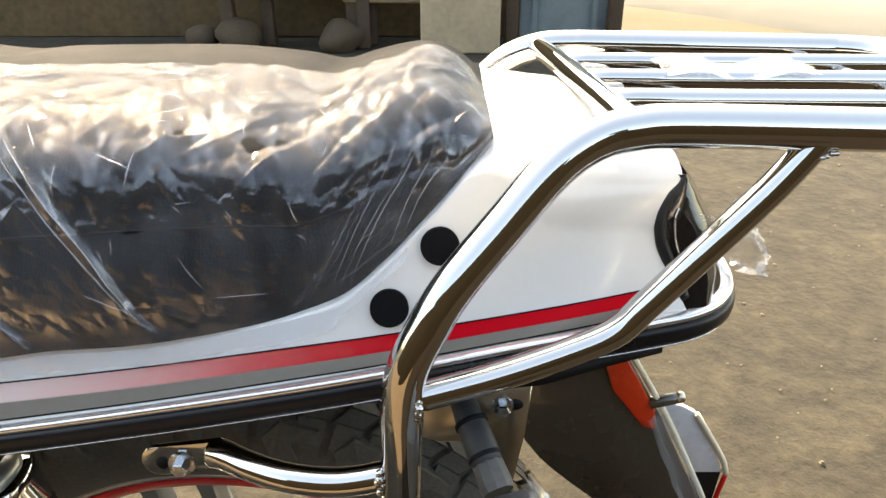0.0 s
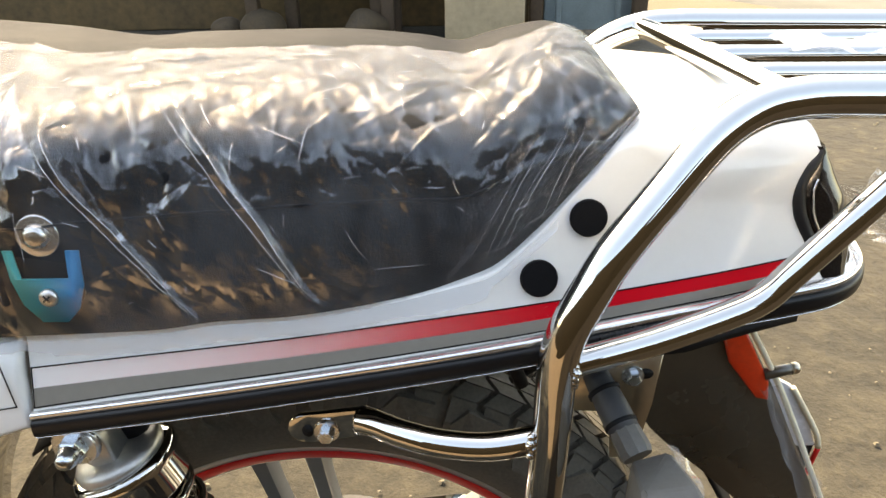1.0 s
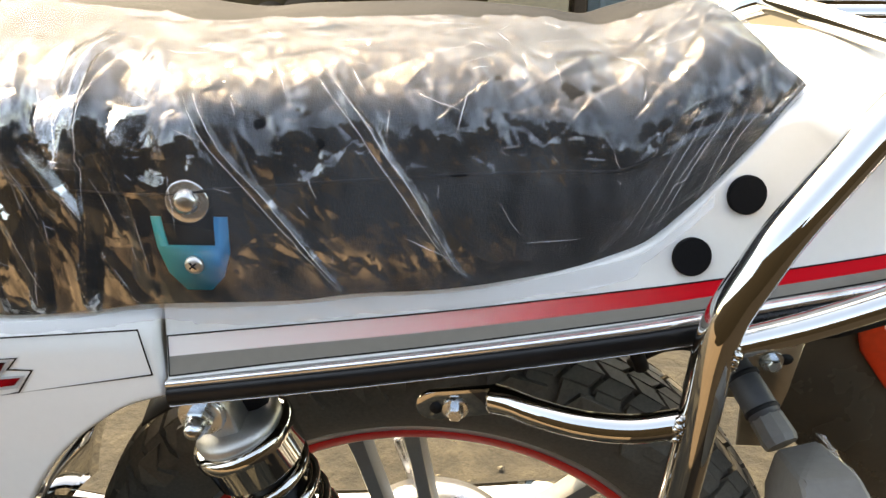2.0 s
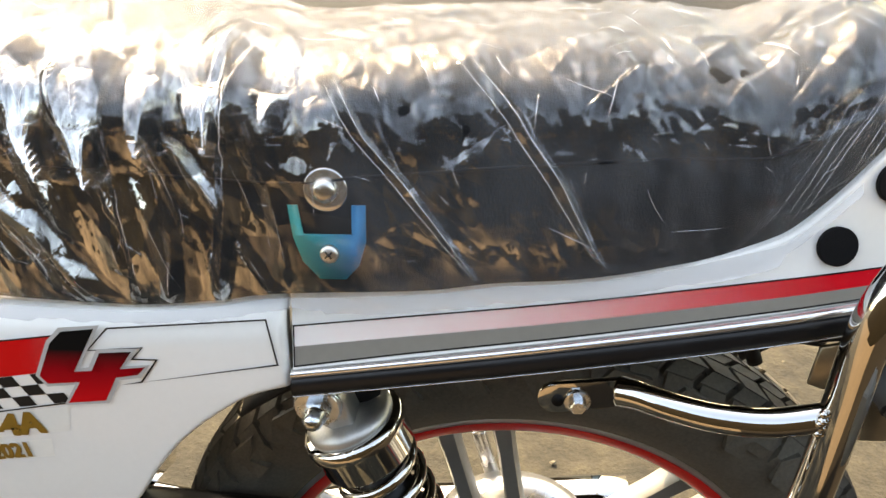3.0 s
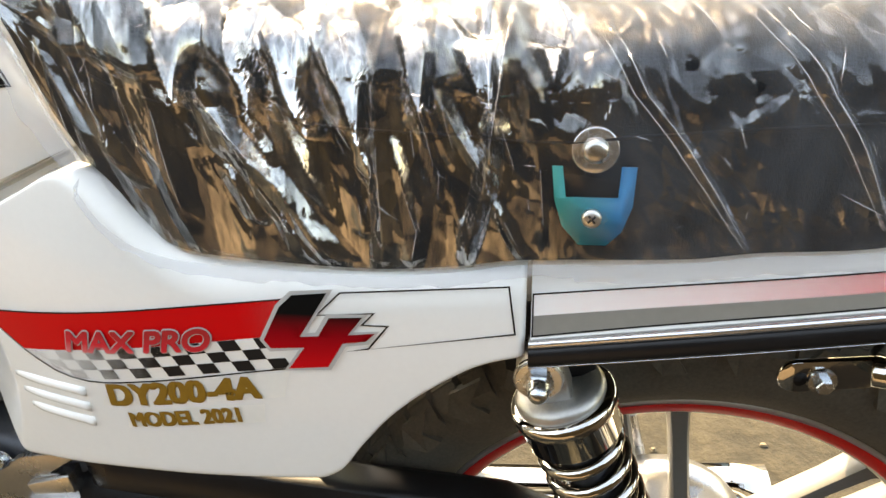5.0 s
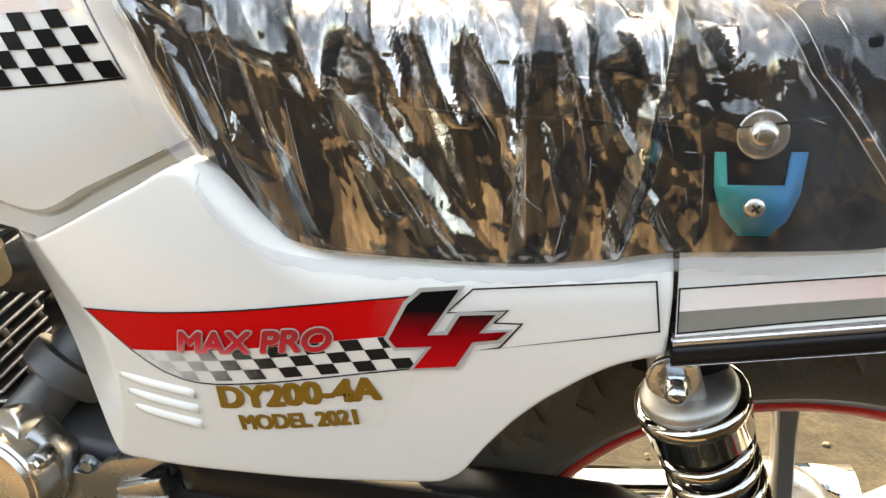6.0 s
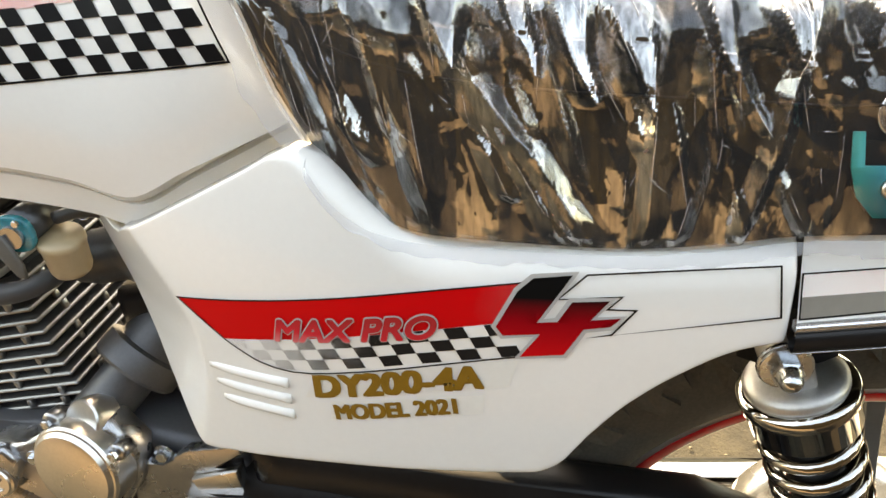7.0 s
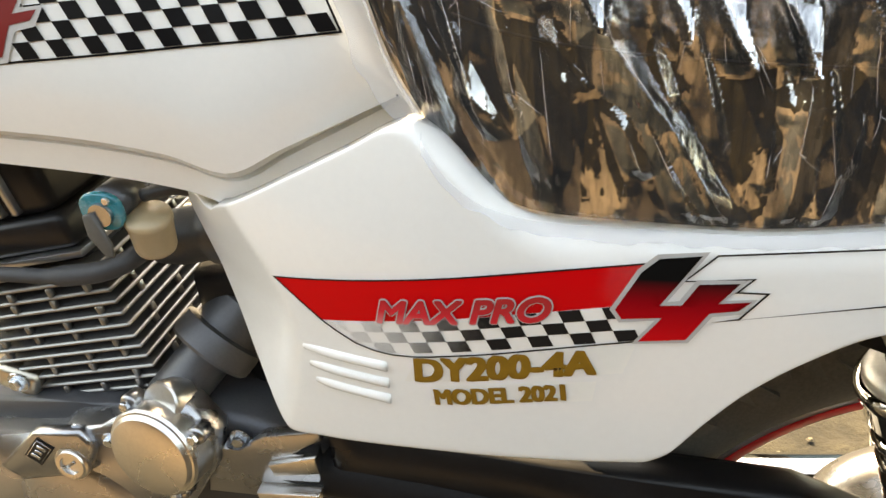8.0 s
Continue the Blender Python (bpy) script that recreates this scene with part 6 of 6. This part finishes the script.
xs, ds = np.linspace(-0.672, 0.0275, 640), np.linspace(0, SPAN, 260)
X, D = np.meshgrid(xs, ds, indexing="ij")
LONG = facets(X, D, 0.016, 0.046, 0.30, 3, 0.62)
BROAD = facets(X, D, 0.015, 0.030, -0.9, 4, 0.6)
SHARDS = facets(X, D, 0.0065, 0.017, 0.45, 9)
CRINKLE = facets(X, D, 0.0034, 0.0090, 0.3, 10)
R = relief(X, D)
H = stand_off(X, D, R)


def relief_at(x, d):
    i, j = np.interp(x, xs, np.arange(len(xs))), np.interp(d, ds, np.arange(len(ds)))
    return float(R[int(round(i)), int(round(j))])


def film_point(x, d, h):
    y, z = seat_line(x, np.array([d, max(0, d - 0.002), min(SPAN, d + 0.002)]))
    t = Vector((0, y[2] - y[1], z[2] - z[1])).normalized()
    return Vector((x, y[0], z[0])) + Vector((0, -t.z, t.y)) * float(stand_off(np.array(x), np.array(d), h))


Y, Z = 0 * X, 0 * X
for i, x in enumerate(xs):
    y, z = seat_line(x, ds)
    ty, tz = np.gradient(y), np.gradient(z)
    long = np.hypot(ty, tz) + 1e-9
    Y[i], Z[i] = y - tz / long * H[i], z + ty / long * H[i]
nx, nd = X.shape
spots = np.stack([X, Y, Z], -1).reshape(-1, 3)
# the far side, out of sight, hangs plainly
fx, fd = xs[::10], ds[::12]
far = []
for x in fx:
    y, z = seat_line(x, fd)
    far += [(x, 2 * CY - p + 0.003, q - 0.001) for p, q in zip(y, z)]
n0 = len(spots)
quads = [(i * nd + j, (i + 1) * nd + j, (i + 1) * nd + j + 1, i * nd + j + 1) for i in range(nx - 1) for j in range(nd - 1)]
quads += [(n0 + i * len(fd) + j, n0 + i * len(fd) + j + 1, n0 + (i + 1) * len(fd) + j + 1, n0 + (i + 1) * len(fd) + j) for i in range(len(fx) - 1) for j in range(len(fd) - 1)]
middle = Vector((-0.32, CY, 0.85))
me = bpy.data.meshes.new("plastic_seat_cover")
me.from_pydata([tuple(p) for p in np.concatenate([spots, np.array(far)]) - np.array(middle)], [], quads)
me.polygons.foreach_set("use_smooth", [False] * len(me.polygons))
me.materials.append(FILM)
film = new("plastic_seat_cover", me)
film.location = middle
CENTRE[film.name] = middle

# reflection strength and pale sky haze, painted on by height, facet and flap
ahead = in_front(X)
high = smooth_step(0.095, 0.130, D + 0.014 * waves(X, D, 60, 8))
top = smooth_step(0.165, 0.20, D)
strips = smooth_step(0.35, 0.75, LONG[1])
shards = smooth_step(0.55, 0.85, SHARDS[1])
shine = ahead * (0.10 + 0.30 * strips + 0.10 * shards) * (1 - 0.40 * high) * (1 - 0.80 * top) + (1 - ahead) * (0.05 + 0.08 * shards * high) * (1 - 0.60 * top) + (0.12 + 0.30 * (1 - high)) * ahead * on_flap(X, D) * (1 - 0.6 * top)
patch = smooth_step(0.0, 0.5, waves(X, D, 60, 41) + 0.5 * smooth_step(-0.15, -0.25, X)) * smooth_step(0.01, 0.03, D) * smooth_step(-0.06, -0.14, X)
shine = shine + (1 - ahead) * (1 - high) * 0.34 * patch * smooth_step(0.40, 0.80, SHARDS[1])
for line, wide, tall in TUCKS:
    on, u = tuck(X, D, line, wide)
    shine = np.maximum(shine, 0.08 * on)
shine = shine * (1 - 0.88 * np.clip(1.3 * mount_near(X, D), 0, 1))
painted_haze = 0.075 * smooth_step(0.155, 0.20, D + 0.012 * waves(X, D, 70, 5)) + 0.03 * smooth_step(0.07, 0.13, D) * (1 - ahead) + 0.095 - 0.070 * ahead - 0.075 * (1 - ahead) * high + 0.03 * smooth_step(0.02, 0.0, D)
film.data.attributes.new("shine_mask", "FLOAT", "POINT").data.foreach_set("value", list(shine.ravel()) + [0.05] * len(far))
film.data.attributes.new("haze_mask", "FLOAT", "POINT").data.foreach_set("value", list(painted_haze.ravel()) + [0.26] * len(far))
tagged(film, "crinkled clear plastic film wrapped over the black seat", "plastic film")

# thin milky tubes stand in for the glints along sharp creases
rng = random.Random(33)
lines = bmesh.new()


def hairline(path, r):
    pts = [film_point(x, d, relief_at(x, d) + 0.0004) for x, d in path]
    tube_bm(pts, lambda k: r * (0.15 + 0.85 * math.sin(math.pi * k) ** 0.7), 1, 5, lines, False)


def inside(path):
    return all(-0.668 < x < 0.022 and 0.003 < d < 0.29 for x, d in path)


for line, tall, a, b in FOLDS + fine_folds[::2]:
    P = sorted(on_film(line), key=lambda p: p[1])
    d0, d1 = P[0][1], P[-1][1]
    lo = rng.uniform(0, 0.5)
    path = [(float(np.interp(d, [p[1] for p in P], [p[0] for p in P])), d) for d in np.linspace(d0 + (d1 - d0) * lo, d0 + (d1 - d0) * min(1, lo + rng.uniform(0.3, 0.6)), 10)]
    if inside(path):
        hairline(path, rng.uniform(0.00016, 0.00032))
for line, wide, tall in TUCKS[:2]:
    P = sorted(on_film(line), key=lambda p: p[1])
    for off in (0.30, -0.48):
        path = [(float(np.interp(d, [p[1] for p in P], [p[0] for p in P])) + off * wide * (0.35 + 0.65 * min(1, 2 * q)), d) for q, d in ((q, P[0][1] + (P[-1][1] - P[0][1]) * q) for q in np.linspace(0.02, 0.97, 14))]
        if inside(path):
            hairline(path, 0.0003)
for k in range(170):
    x, d = rng.uniform(-0.66, -0.02), rng.uniform(0.012, 0.26)
    if x > -0.27 and d < 0.11 and rng.random() < 0.5:
        continue
    size = rng.choice([0.006, 0.010, 0.018, 0.032])
    turn = rng.gauss(0.45, 0.55) if d < 0.13 else rng.gauss(1.1, 0.6)
    dx, dd = -math.sin(turn) * size, math.cos(turn) * size
    bow = rng.uniform(-0.15, 0.15)
    path = [(x + dx * q + dd * bow * q * (1 - q), d + dd * q) for q in (0, 0.25, 0.5, 0.75, 1)]
    if inside(path) and mount_near(x, d) < 0.5:
        hairline(path, rng.uniform(0.00012, 0.00028))
for q in range(6):
    xa, xb = -0.046 + 0.0085 * q + rng.uniform(-0.006, 0.006), -0.082 + 0.012 * q + rng.uniform(-0.008, 0.008)
    path = [(xb + (xa - xb) * g + 0.010 * g * g, 0.012 + 0.13 * g) for g in np.linspace(0, 1, 9)]
    if inside(path):
        hairline(path, rng.uniform(0.00009, 0.00018))
tagged(part("crease_glint", lines, GLINT, film), "thin pale tubes that stand in for glints on the film's creases", kind="stuff")

hem = []
for x in np.linspace(-0.655, -0.020, 260):
    row, root = [], film_point(x, 0.0, 0.001)
    long = ((0.006 if x < -0.57 else 0.0075 if x < -0.32 else 0.011) + 0.003 * noise.noise((x * 30, 1, 2)) + 0.002 * noise.noise((x * 90, 1, 2))) * (0.5 if x > -0.06 else 1)
    for j in range(7):
        g = j / 6
        z = root.z - long * g
        skin = cover_y(x, z) if x < -0.345 else tail_y(x, z)
        y = min(root.y, skin - 0.0022) if x > -0.62 else root.y
        row.append((x, y - 0.0012 * g * (1 + noise.noise((x * 70, g * 2, 4))), z))
    hem.append(row)
part("loose_hem", grid_bm(hem), HEM, film, "loose lower hem of the film")

# the film's front edge stands out over the tank
flap = []
for x in np.linspace(-0.671, -0.600, 60):
    e = 0.003
    along_edge = Vector((2 * e, 0, seat_low(x + e) - seat_low(x - e))).normalized()
    away = Vector((along_edge.z, 0, -along_edge.x))
    root = film_point(x, 0.0, 0.0015)
    wide = 0.015 * min(1, (x + 0.600) / -0.03) + 0.002 + 0.003 * noise.noise((x * 160, 1, 3))
    row = []
    for j in range(7):
        g = j / 6
        p = root + away * (wide * g)
        p.y = min(p.y, tank_y(p.x, p.z) - 0.003) - 0.0015 * g + 0.0016 * g * noise.noise((x * 200, g * 3, 8))
        row.append(p)
    flap.append(row)
part("front_flap", grid_bm(flap), HEM, film, "clear film edge lapping over the tank", smooth=False)
